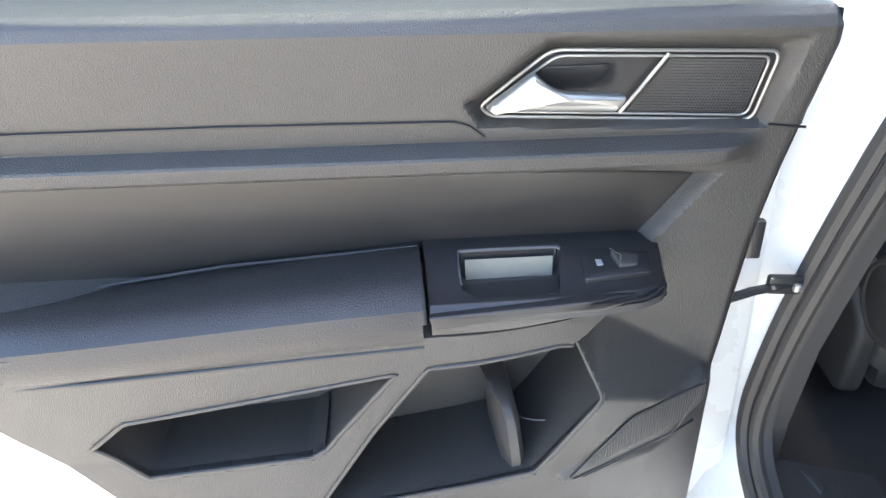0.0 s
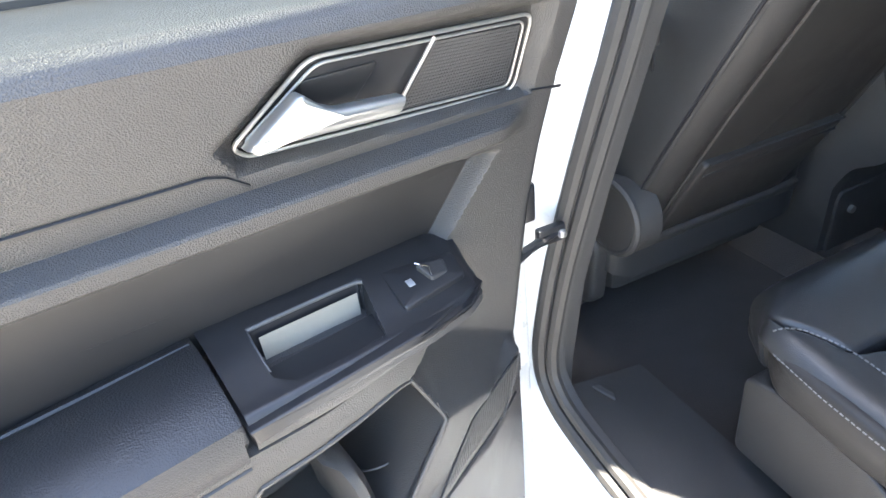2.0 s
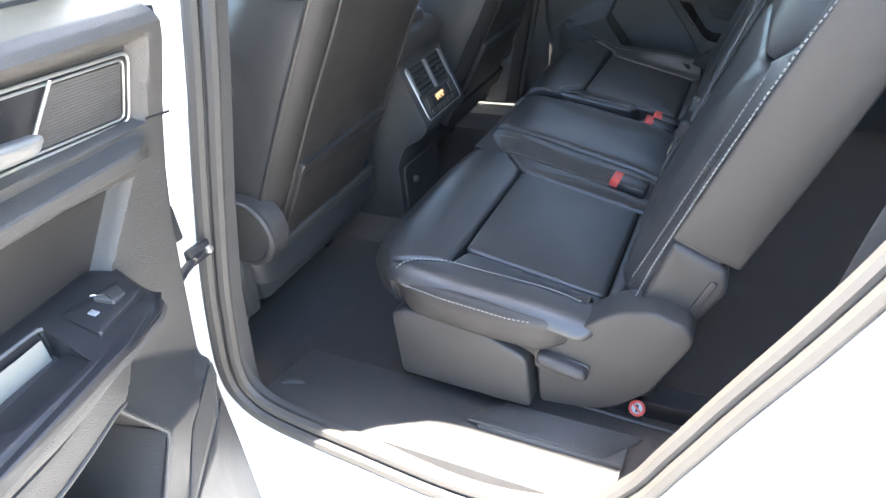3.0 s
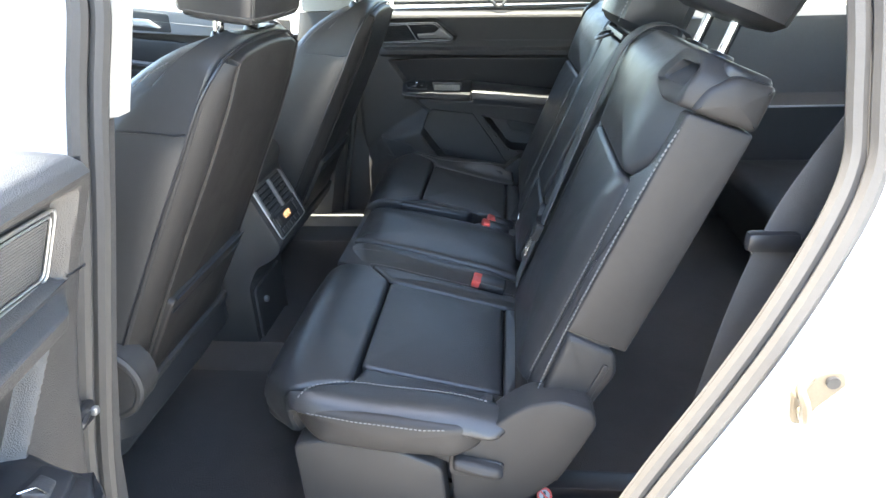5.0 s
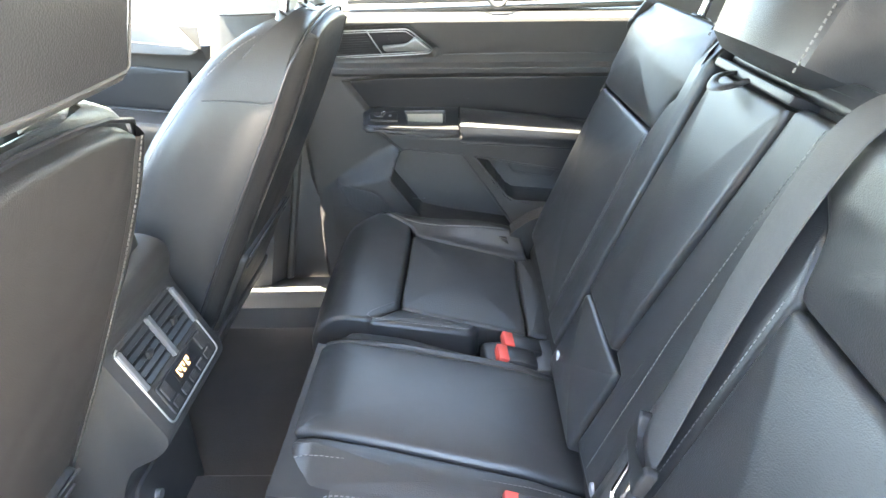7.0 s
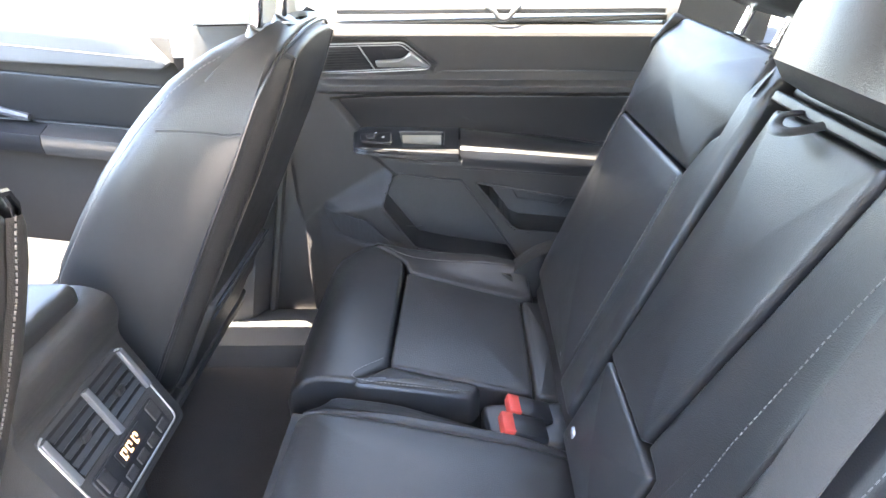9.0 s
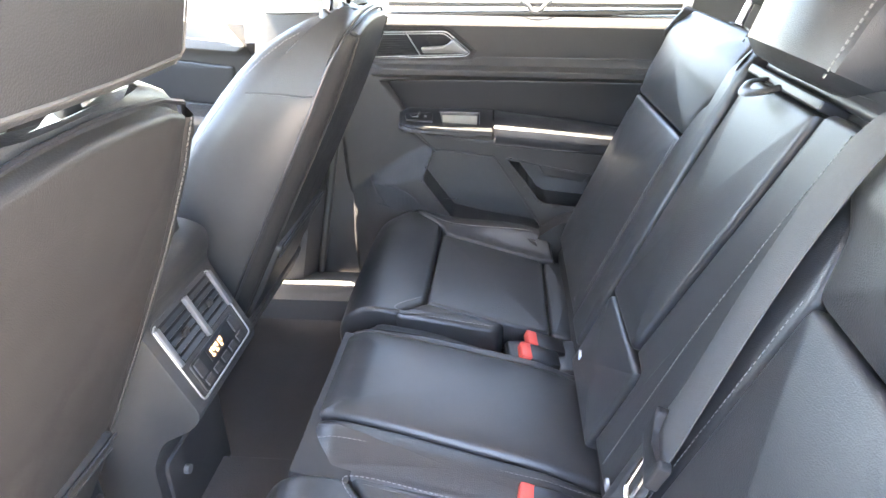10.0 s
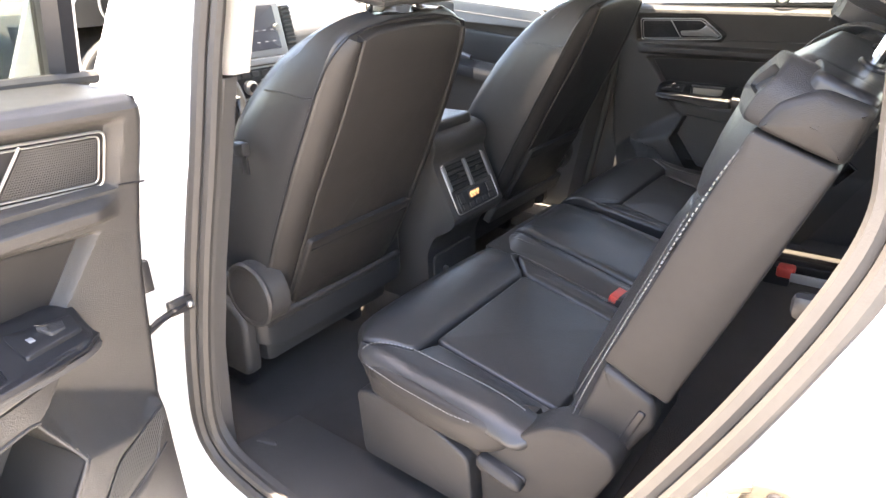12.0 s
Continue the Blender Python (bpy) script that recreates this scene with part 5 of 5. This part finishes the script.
    part("rail_runner", tube([(side * 0.592, 0.16, 0.622), (side * 0.596, 0.08, 0.622), (side * 0.600, 0.0, 0.622), (side * 0.60, -0.12, 0.622)], 0.0025), GREY_PL, seat, "bare steel runner")
    part("seat_pan", rbox(0.36, 0.38, 0.09, 0.02, (side * 0.42, 0.22, 0.715)), SMOOTH, seat)
    return seat


def rail_label(x, y, z):
    tag = thing("warning_label", "small round red and white warning label on the seat rail", "label")
    ringed = lambda r0: [(r0 * math.cos(q), r0 * math.sin(q)) for q in (2 * math.pi * k / 24 for k in range(24))]
    at = lambda a, b, c: Vector((x + 0.6 * b - 0.8 * c, y + a, z + 0.8 * b + 0.6 * c))
    part("disc", plate(ringed(0.0125), 0, 0.0015, at, r=0.0003), RED, tag)
    part("field", plate(ringed(0.0085), 0.0015, 0.0020, at, r=0.0002), PALE_METAL, tag)
    part("mark", plate([(-0.002, -0.006), (0.002, -0.006), (0.002, 0.006), (-0.002, 0.006)], 0.0020, 0.0025, at, r=0.0002), SMOOTH, tag)
    part("slash", plate([(-0.007, -0.005), (-0.005, -0.007), (0.007, 0.005), (0.005, 0.007)], 0.0025, 0.0030, at, r=0.0002), RED, tag)


rail_label(-0.592, 0.058, 0.646)
outer_seat(-1, "black leather second row seat behind the driver with raised headrest", 0.203, 0.200, (0.540, 0.255, 0.257, 0.528), 0.022)
outer_seat(1, "black leather second row seat beside the far door", 0.170, 0.112, (0.527, 0.230, 0.225, 0.510), 0.006)

# middle place
mid = thing("middle_seat", "narrow black leather middle seat with fold-down armrest back", "car seat", "second row seats")
MC = [(0.0, 0.785), (0.08, 0.797), (0.158, 0.826), (0.36, 0.872), (0.43, 0.884), (0.455, 0.879), (0.47, 0.862), (0.476, 0.815)]
mt = lambda a, b, c: Vector((a, b, between(MC, b) + c - 0.020 * ease(-0.11, -0.20, a) - 0.020 * ease(0.084, 0.130, a)))
for name, line, hi in (("cushion_left", [(-0.198, 0.06), (-0.138, 0.06), (-0.1165, 0.47), (-0.202, 0.462)], 0.0), ("cushion_middle", [(-0.135, 0.06), (0.0855, 0.06), (0.0865, 0.473), (-0.1135, 0.473)], 0.002), ("cushion_right", [(0.0885, 0.06), (0.118, 0.06), (0.130, 0.20), (0.150, 0.33), (0.148, 0.425), (0.0895, 0.471)], -0.001)):
    part(name, slab(resample([(a, b, 0) for a, b in fillet(line, 0.012)], 64, closed=True), -0.07, hi, 0.011, 0.006, f=mt, rings=6), LEATHER, mid)
part("cushion_front", loft([[Vector((a, y, z)) for y, z in ((0.40, 0.86), (0.470, 0.875), (0.478, 0.84), (0.470, 0.79), (0.42, 0.765), (0.38, 0.77))] for a in (-0.21, -0.1, 0.05, 0.092)]), SIDE_VINYL, mid)
part("stitching", stitches([mt(-0.150, 0.08 + 0.37 * k / 24, 0.003) for k in range(25)], r=0.0007), STITCH, mid, "grey thread stitching")
mg = lambda a, h, c: P0 + Vector((a, 0, 0)) + RD * h + RN * c
part("backrest", loft([[mg(a, h, c) for a, c in ((-0.198, -0.04), (0.108, -0.04), (0.108, 0.040), (-0.198, 0.040))] for h in (-0.02, 0.1, 0.3, 0.5, 0.53)]), SIDE_VINYL, mid)
MID_BACK = {
    "back_left": ([(-0.196, 0.02), (-0.096, 0.02), (-0.101, 0.142), (-0.058, 0.146), (-0.073, 0.25), (-0.089, 0.35), (-0.103, 0.45), (-0.110, 0.503), (-0.196, 0.503)], 0.066),
    "armrest_panel": ([(-0.0545, 0.144), (-0.070, 0.25), (-0.086, 0.35), (-0.100, 0.45), (-0.107, 0.496), (0.085, 0.496), (0.089, 0.45), (0.098, 0.34), (0.104, 0.144)], 0.0715),
    "lower_block": ([(-0.093, 0.0), (0.104, 0.0), (0.104, 0.140), (-0.098, 0.140)], 0.0705),
}
for name, (line, hi) in MID_BACK.items():
    part(name, slab(resample([(a, b, 0) for a, b in fillet(line, 0.007)], 90, closed=True), -0.01, hi, 0.008, 0.0015 if name == "back_left" else 0.008, f=mg, rings=6), LEATHER, mid)
part("back_top", slab(resample([(a, b, 0) for a, b in fillet([(-0.197, 0.510), (0.109, 0.510), (0.109, 0.530), (0.09, 0.540), (-0.17, 0.540), (-0.197, 0.525)], 0.010)], 80, closed=True), -0.02, 0.064, 0.012, 0.004, f=lambda a, b, c: mg(a, b, c - 0.018 * ease(0.49, 0.54, b))), LEATHER, mid)
part("armrest_slot", slab(fillet([(-0.106, 0.4995), (0.100, 0.4995), (0.100, 0.5105), (-0.106, 0.5105)], 0.003), 0.03, 0.072, 0.002, f=mg), SMOOTH, mid)
part("pull_strap", tube(smooth_line([mg(0.034, 0.506, 0.066), mg(0.036, 0.494, 0.086), mg(0.022, 0.482, 0.094), mg(0.000, 0.486, 0.090), mg(-0.008, 0.506, 0.066)], 24), 0.007, flat_to=0.35), SMOOTH, mid, "black fabric pull strap")
part("stitching", stitches([mg(between([(0.0, -0.160), (0.25, -0.158), (0.38, -0.168), (0.5, -0.182)], h), h, 0.0715) for h in [0.04 + 0.455 * k / 24 for k in range(25)]], r=0.0007), STITCH, mid, "grey thread stitching")
part("headrest", loft([[mg(-0.008 + 0.84 * w * x, h - 0.012, c0 + 0.020 + (c1 - c0) * y) for x, y in ((-1, 0.5), (-0.96, 0.15), (-0.75, 0.0), (0, 0.0), (0.75, 0.0), (0.96, 0.15), (1, 0.5), (0.94, 0.88), (0.75, 1), (0, 1.06), (-0.75, 1), (-0.94, 0.88))]
                        for h, w, c0, c1 in ((0.530, 0.09, -0.03, 0.045), (0.534, 0.125, -0.045, 0.068), (0.548, 0.142, -0.05, 0.082), (0.60, 0.150, -0.05, 0.085), (0.65, 0.146, -0.048, 0.075), (0.685, 0.125, -0.04, 0.055), (0.695, 0.09, -0.025, 0.03))]), LEATHER, mid)
for s in (-1, 1):
    part("headrest_stitching", stitches([mg(-0.008 + s * 0.114, 0.528 + 0.13 * k / 12, 0.094) for k in range(13)], r=0.0012), STITCH, mid, "grey thread stitching")

# buckles and the middle belt
def buckle(at, aim, tilt):
    b = thing("belt_buckle", "black seat belt buckle with a red release button", "belt buckle", "belt buckles")
    m = pose(*at, tilt, 0, aim)
    part("housing", rbox(0.044, 0.058, 0.024, 0.006, m=m), SMOOTH, b)
    part("button", rbox(0.042, 0.024, 0.017, 0.004, m=m @ Matrix.Translation((0, 0.030, 0.003))), RED, b, "red release button")
    part("icon", rbox(0.012, 0.0015, 0.003, 0.0005, m=m @ Matrix.Translation((0, 0.0405, 0.004)), segs=1), PALE_METAL, b)
    return b


buckle((-0.186, 0.154, 0.812), -4, 14)
buckle((0.133, 0.148, 0.806), 4, 20)
buckle((0.180, 0.136, 0.799), 4, 20)
part_pocket = thing("buckle_pocket", "black fabric pocket between the cushions", "seat pocket")
part("pocket", slab(fillet([(0.112, 0.06), (0.215, 0.06), (0.208, 0.215), (0.118, 0.20)], 0.02), 0.73, 0.795, 0.01), SMOOTH, part_pocket)
belt = thing("seat_belt", "black seat belt lying down the backrest with its tongue", "seat belt")


def ribbon(line, width, across, thick=0.0016, n=40):
    pts = smooth_line(line, n)
    across = Vector(across).normalized()
    loops = []
    for i, p in enumerate(pts):
        d = (pts[min(i + 1, n - 1)] - pts[max(i - 1, 0)]).normalized()
        side = (across - d * across.dot(d)).normalized()
        nn = side.cross(d)
        loops.append([p + side * (sx * width / 2) + nn * (sy * thick) for sx, sy in ((-1, -0.4), (-0.9, -1), (0.9, -1), (1, -0.4), (1, 0.4), (0.9, 1), (-0.9, 1), (-1, 0.4))])
    return loft(loops)


part("webbing", ribbon([mg(-0.240, 0.535, -0.03), mg(-0.240, 0.556, 0.010), mg(-0.240, 0.550, 0.055), mg(-0.241, 0.515, 0.086), mg(-0.240, 0.46, 0.093), mg(-0.241, 0.36, 0.092), mg(-0.249, 0.26, 0.089), mg(-0.259, 0.17, 0.087), mg(-0.261, 0.10, 0.086), mg(-0.252, 0.03, 0.080)], 0.047, (1, 0, 0)), WEB, belt)
tong = lambda a, b, c: mg(-0.262 + a + 0.10 * b, 0.150 + b + 0.35 * a, 0.090 + c)
part("tongue_body", slab(fillet([(-0.034, 0.030), (-0.030, -0.004), (0.030, -0.004), (0.034, 0.030), (0.024, 0.030), (0.020, 0.012), (-0.020, 0.012), (-0.024, 0.030)], 0.005), -0.004, 0.010, 0.004, f=tong), SEAT_PLASTIC, belt)
part("tongue_blade", rim(fillet([(-0.010, -0.006), (0.010, -0.006), (0.010, -0.050), (-0.010, -0.050)], 0.003), 0.0028, 0.002, tong), CHROME, belt, "bright metal tongue")
for x, y, z in ((-0.190, 0.088, 0.861), (0.067, 0.094, 0.864), (0.246, 0.084, 0.854), (0.522, 0.078, 0.842)):
    anchor = thing("child_seat_anchor", "small pale child seat anchor tag at the backrest", "anchor tag", "child seat anchors")
    part("tag", slab([(0.007 * math.cos(q), 0.009 * math.sin(q)) for q in (2 * math.pi * k / 14 for k in range(14))], 0, 0.004, 0.0015, f=lambda a, b, c: Vector((x + a, y + c, z + b))), PALE_METAL, anchor)

# ---------------------------------------------------------------- centre console
con = thing("center_console", "black center console with rear air vents and climate panel", "console")
prof = [(1.20, 1.067), (0.72, 1.062), (0.688, 1.048), (0.684, 1.022), (0.696, 0.992), (0.632, 0.852), (0.652, 0.826), (0.70, 0.80), (0.725, 0.75), (0.725, 0.56), (1.20, 0.56)]
part("body", prism(fillet(prof, 0.015, 3), -0.100, 0.118, 0.012, f=lambda a, b, c: (c, a, b)), HARD, con)
part("lid", slab(fillet([(-0.078, 0.71), (0.096, 0.71), (0.096, 1.02), (-0.078, 1.02)], 0.02), 1.052, 1.082, 0.014, 0.003), LEATHER, con, "padded lid")
cf = lambda a, b, c: Vector((0.009 + a, 0.639 + 0.416 * b - 0.909 * c, 0.859 + 0.909 * b + 0.416 * c))
part("fascia", slab(fillet([(-0.088, 0.0), (0.088, 0.0), (0.090, 0.135), (-0.090, 0.135)], 0.012), -0.01, 0.006, 0.003, f=cf), HARD, con)
part("edge_trim", tube([cf(a, b, 0.0065) for a, b in fillet([(-0.089, 0.131), (-0.0885, 0.004), (0.0885, 0.004), (0.089, 0.131)], 0.010)], 0.0014), SATIN, con, "thin bright edge")
for s in (-1, 1):
    part("side_trim", slab(fillet([(s * 0.0890, 0.064), (s * 0.0890, 0.128), (s * 0.0795, 0.128), (s * 0.0795, 0.064)], 0.002), 0.004, 0.0115, 0.0015, f=cf), ACCENT, con, "grey satin edge")
    # vent isn't cut in; a near-black plate paints the shade behind the slats
    vent = part("air_vent", slab(fillet([(s * 0.041 - 0.036, 0.062), (s * 0.041 + 0.036, 0.062), (s * 0.041 + 0.036, 0.128), (s * 0.041 - 0.036, 0.128)], 0.003), 0.001, 0.0062, 0.001, f=cf), RECESS_SHADE, con)
    for k in range(5):
        b = 0.0685 + k * 0.0128
        part("slat", loft([[cf(a, b + p, c) for p, c in ((-0.0035, 0.0085), (-0.0025, 0.0095), (0.0052, 0.0055), (0.0047, 0.0040))] for a in (s * 0.041 - 0.034, s * 0.041 + 0.034)]), SMOOTH, vent)
    part("tab", rbox(0.014, 0.006, 0.012, 0.002, at=cf(s * 0.041, 0.094, 0.0105)), SEAT_PLASTIC, vent)
part("vent_divider", slab([(-0.0045, 0.060), (0.0045, 0.060), (0.0045, 0.129), (-0.0045, 0.129)], 0, 0.0135, 0.001, f=cf), ACCENT, con, "grey satin divider")
part("climate_panel", slab(fillet([(-0.074, 0.006), (0.074, 0.006), (0.074, 0.055), (-0.074, 0.055)], 0.006), 0.003, 0.0085, 0.002, f=cf), SMOOTH, con)
part("display", plate([(-0.030, 0.030), (0.030, 0.030), (0.030, 0.050), (-0.030, 0.050)], 0.006, 0.0092, cf, r=0.0004), SMOOTH, con)
dg_bm = bmesh.new()
for a, b0, b1 in ((-0.017, 0.033, 0.046), (-0.004, 0.033, 0.046), (0.011, 0.033, 0.046)):
    for da, p, q in ((-0.004, b0, b1), (0.003, b0 + 0.006, b1), (-0.0005, b0, b0 + 0.003), (0.0, b1 - 0.002, b1)):
        plate([(a + da - 0.0013, p), (a + da + 0.0013, p), (a + da + 0.0013, q), (a + da - 0.0013, q)], 0.0088, 0.0097, cf, bm=dg_bm, r=0.0002)
part("digits", dg_bm, DIGITS, con, "amber lit digits")
for k in range(5):
    a = -0.056 + k * 0.028
    part("button", slab(fillet([(a - 0.010, 0.011), (a + 0.010, 0.011), (a + 0.010, 0.023), (a - 0.010, 0.023)], 0.002), 0.006, 0.0105, 0.0015, f=cf), HARD, con)
for s in (-1, 1):
    part("rocker", slab(fillet([(s * 0.060 - 0.009, 0.028), (s * 0.060 + 0.009, 0.028), (s * 0.060 + 0.009, 0.052), (s * 0.060 - 0.009, 0.052)], 0.002), 0.006, 0.011, 0.0015, f=cf), HARD, con)
part("socket_panel", slab(fillet([(-0.08, 0.59), (0.095, 0.59), (0.095, 0.735), (-0.08, 0.735)], 0.02), 0, 0.006, 0.003, f=lambda a, b, c: (a, 0.725 - c, b)), HARD, con)
part("socket", tube([(-0.037, 0.721, 0.687), (-0.037, 0.711, 0.687)], 0.008, sides=16), SATIN, con, "bright power socket rim")

# ---------------------------------------------------------------- dashboard
dash = thing("dashboard", "dark dashboard with pale sunlit top and touch screen", "dashboard")
dp = [(1.305, 1.262), (1.36, 1.305), (1.55, 1.355), (1.75, 1.335), (1.945, 1.21), (1.945, 0.85), (1.45, 0.80), (1.36, 0.90), (1.30, 1.05), (1.285, 1.18), (1.30, 1.205)]
part("panel", prism(fillet(dp, 0.02, 3), -0.78, 0.24, 0.01, f=lambda a, b, c: (c, a, b)), SOFT, dash)
part("passenger_panel", prism(fillet([(a + 0.24 if a < 1.9 else a, b - 0.03) for a, b in dp], 0.02, 3), 0.242, 0.80, 0.01, f=lambda a, b, c: (c, a, b)), SOFT, dash)
df = lambda a, b, c: Vector((a + 0.028, 1.283 - c + 0.15 * (b - 1.2), b - 0.055))
part("screen_bezel", slab(fillet([(-0.245, 1.266), (-0.030, 1.266), (-0.034, 1.405), (-0.245, 1.405)], 0.008), -0.06, 0.014, 0.003, f=df), PALE_METAL, dash)
scr = part("screen", plate(fillet([(-0.238, 1.284), (-0.052, 1.284), (-0.056, 1.398), (-0.238, 1.398)], 0.004), 0.012, 0.0150, df, r=0.0004), SCREEN, dash, "lit touch screen")
for b in (1.305, 1.335):
    for a in (-0.180, -0.153, -0.126, -0.099, -0.072):
        part("screen_mark", plate([(a - 0.005, b - 0.0013), (a + 0.005, b - 0.0013), (a + 0.005, b + 0.0013), (a - 0.005, b + 0.0013)], 0.0150, 0.0154, df, r=0.0001), ICONS, scr)
for b, w in ((1.380, 0.012), (1.370, 0.016), (1.361, 0.012)):
    part("screen_mark", plate([(-0.14 - w, b - 0.0015), (-0.14 + w, b - 0.0015), (-0.14 + w, b + 0.0015), (-0.14 - w, b + 0.0015)], 0.0150, 0.0154, df, r=0.0001), ICONS, scr)
part("screen_knob", tube([df(-0.060, 1.340, 0.012), df(-0.060, 1.340, 0.028)], 0.009, sides=16), SATIN, dash)
for x0, x1 in ((-0.026, 0.012), (-0.70, -0.62)):
    vent = part("dash_vent", slab(fillet([(x0, 1.285), (x1, 1.285), (x1 - 0.004, 1.395), (x0 - 0.002, 1.395)], 0.004), -0.05, 0.010, 0.003, f=df), SMOOTH, dash)
    for k in range(9):
        part("slat", loft([[df(a, 1.293 + k * 0.0112 + p, c) for p, c in ((0, 0.010), (0.004, 0.014), (0.006, 0.014), (0.002, 0.010))] for a in (x0 + 0.003, x1 - 0.005)]), GREY_PL, vent)
part("lower_strip", slab(fillet([(-0.26, 1.248), (0.03, 1.246), (0.03, 1.264), (-0.26, 1.266)], 0.004), -0.03, 0.016, 0.004, f=df), PALE_METAL, dash)
part("climate_rim", rim(fillet([(-0.250, 1.165), (0.005, 1.165), (0.005, 1.242), (-0.250, 1.242)], 0.008), 0.003, 0.009, df), SATIN, dash)
part("climate_unit", slab(fillet([(-0.250, 1.165), (0.005, 1.165), (0.005, 1.242), (-0.250, 1.242)], 0.008), -0.04, 0.010, 0.004, f=df), SMOOTH, dash)
for a in (-0.188, -0.132, -0.076):
    kn = part("knob", tube([df(a, 1.194, 0.008), df(a, 1.194, 0.024), df(a, 1.194, 0.028)], lambda u: 0.019 if u < 0.9 else 0.014, sides=24), SATIN, dash, "silver ringed knob")
    part("knob_face", tube([df(a, 1.194, 0.0282), df(a, 1.194, 0.0300)], 0.0125, sides=20), SMOOTH, kn)
for k in range(7):
    part("button", slab(fillet([(-0.236 + k * 0.032, 1.220), (-0.210 + k * 0.032, 1.220), (-0.210 + k * 0.032, 1.234), (-0.236 + k * 0.032, 1.234)], 0.002), 0.008, 0.013, 0.0015, f=df), HARD, dash)
part("accent_line", tube([df(0.03, 1.288, 0.004), df(0.13, 1.290, 0.004), df(0.235, 1.292, 0.004)], 0.0035), PALE_METAL, dash, "pale accent line")
part("cluster_hood", loft([[Vector((-0.40 + 0.19 * math.cos(q) * s, y, 1.33 + 0.11 * max(0, math.sin(q)) * s)) for q in (math.pi * k / 12 for k in range(13))] for y, s in ((1.26, 1.0), (1.40, 1.0), (1.50, 0.8))]), SOFT, dash)
for a in (-0.47, -0.33):
    part("gauge", tube([(a, 1.275, 1.370), (a, 1.255, 1.370)], 0.052, sides=28), SMOOTH, dash)
    part("gauge_ring", tube([Vector((a + 0.052 * math.cos(q), 1.253, 1.37 + 0.052 * math.sin(q))) for q in (2 * math.pi * k / 30 for k in range(30))], 0.003, closed=True), SATIN, dash)
wheel = thing("steering_wheel", "black leather steering wheel with silver spokes", "steering wheel")
wc, wt = Vector((-0.462, 1.16, 1.140)), radians(24)
wp = lambda a, b, c: wc + Vector((a, -math.cos(wt) * c + math.sin(wt) * b, math.cos(wt) * b + math.sin(wt) * c))
part("rim", tube([wp(0.185 * math.cos(q), 0.185 * math.sin(q), 0) for q in (2 * math.pi * k / 48 for k in range(48))], 0.015, closed=True, sides=10), LEATHER, wheel)
part("hub", slab(fillet([(-0.08, -0.06), (0.08, -0.06), (0.07, 0.05), (-0.07, 0.05)], 0.03), -0.03, 0.02, 0.015, 0.006, f=wp), SMOOTH, wheel)
for a, b in ((-0.18, 0.0), (0.18, 0.0), (0.0, -0.18)):
    part("spoke", tube([wp(a * 0.35, b * 0.3, 0), wp(a, b, 0)], 0.014, flat_to=0.6), SATIN, wheel)
part("column", tube([wp(0, 0, -0.03), wp(0, 0, -0.30)], 0.045, sides=16), SMOOTH, wheel)

# ---------------------------------------------------------------- third row, seen behind the second
for x0 in (-0.36, 0.36):
    t3 = thing("third_row_seat", "dark third row seat in shade", "car seat", "third row seats")
    part("cushion", slab(fillet([(x0 - 0.27, -0.98), (x0 + 0.27, -0.98), (x0 + 0.27, -0.52), (x0 - 0.27, -0.52)], 0.05), 0.70, 0.845, 0.04, 0.01), SIDE_VINYL, t3)
    part("backrest", slab(fillet([(x0 - 0.26, 0.0), (x0 + 0.26, 0.0), (x0 + 0.24, 0.50), (x0 - 0.24, 0.50)], 0.06), 0.0, 0.11, 0.04, 0.01, f=lambda a, b, c: Vector((a, -1.0 - 0.34 * b + 0.94 * c - 0.06, 0.82 + 0.94 * b + 0.34 * c))), SIDE_VINYL, t3)
b3 = thing("seat_belt", "black third row seat belt hanging by the rear pillar", "seat belt")
part("webbing", ribbon([(-0.66, -0.33, 1.40), (-0.655, -0.225, 1.20), (-0.655, -0.190, 1.10), (-0.655, -0.165, 0.98), (-0.655, -0.14, 0.80), (-0.66, -0.13, 0.64)], 0.046, (0, 1, 0)), WEB, b3)
part("tongue_body", rbox(0.02, 0.062, 0.026, 0.008, (-0.656, -0.188, 1.125)), SMOOTH, b3)
part("tongue_blade", rbox(0.004, 0.030, 0.04, 0.001, (-0.650, -0.183, 1.105)), CHROME, b3)
spare = thing("belt_buckle", "red and black belt buckle hanging behind the middle backrest", "belt buckle", "belt buckles")
part("housing", rbox(0.030, 0.050, 0.040, 0.006, (-0.005, -0.055, 0.862)), SMOOTH, spare)
part("button", rbox(0.028, 0.030, 0.022, 0.005, (-0.014, -0.070, 0.874)), RED, spare, "red release button")
part("tongue", rbox(0.006, 0.060, 0.018, 0.002, (-0.026, -0.110, 0.868)), PALE_METAL, spare, "bare metal tongue")
part("trim_strip", tube([(0.631, -0.40, 1.000), (0.631, -0.80, 1.000), (0.631, -1.1, 1.000)], 0.0035), PALE_METAL, body, "pale line along the rear side trim")
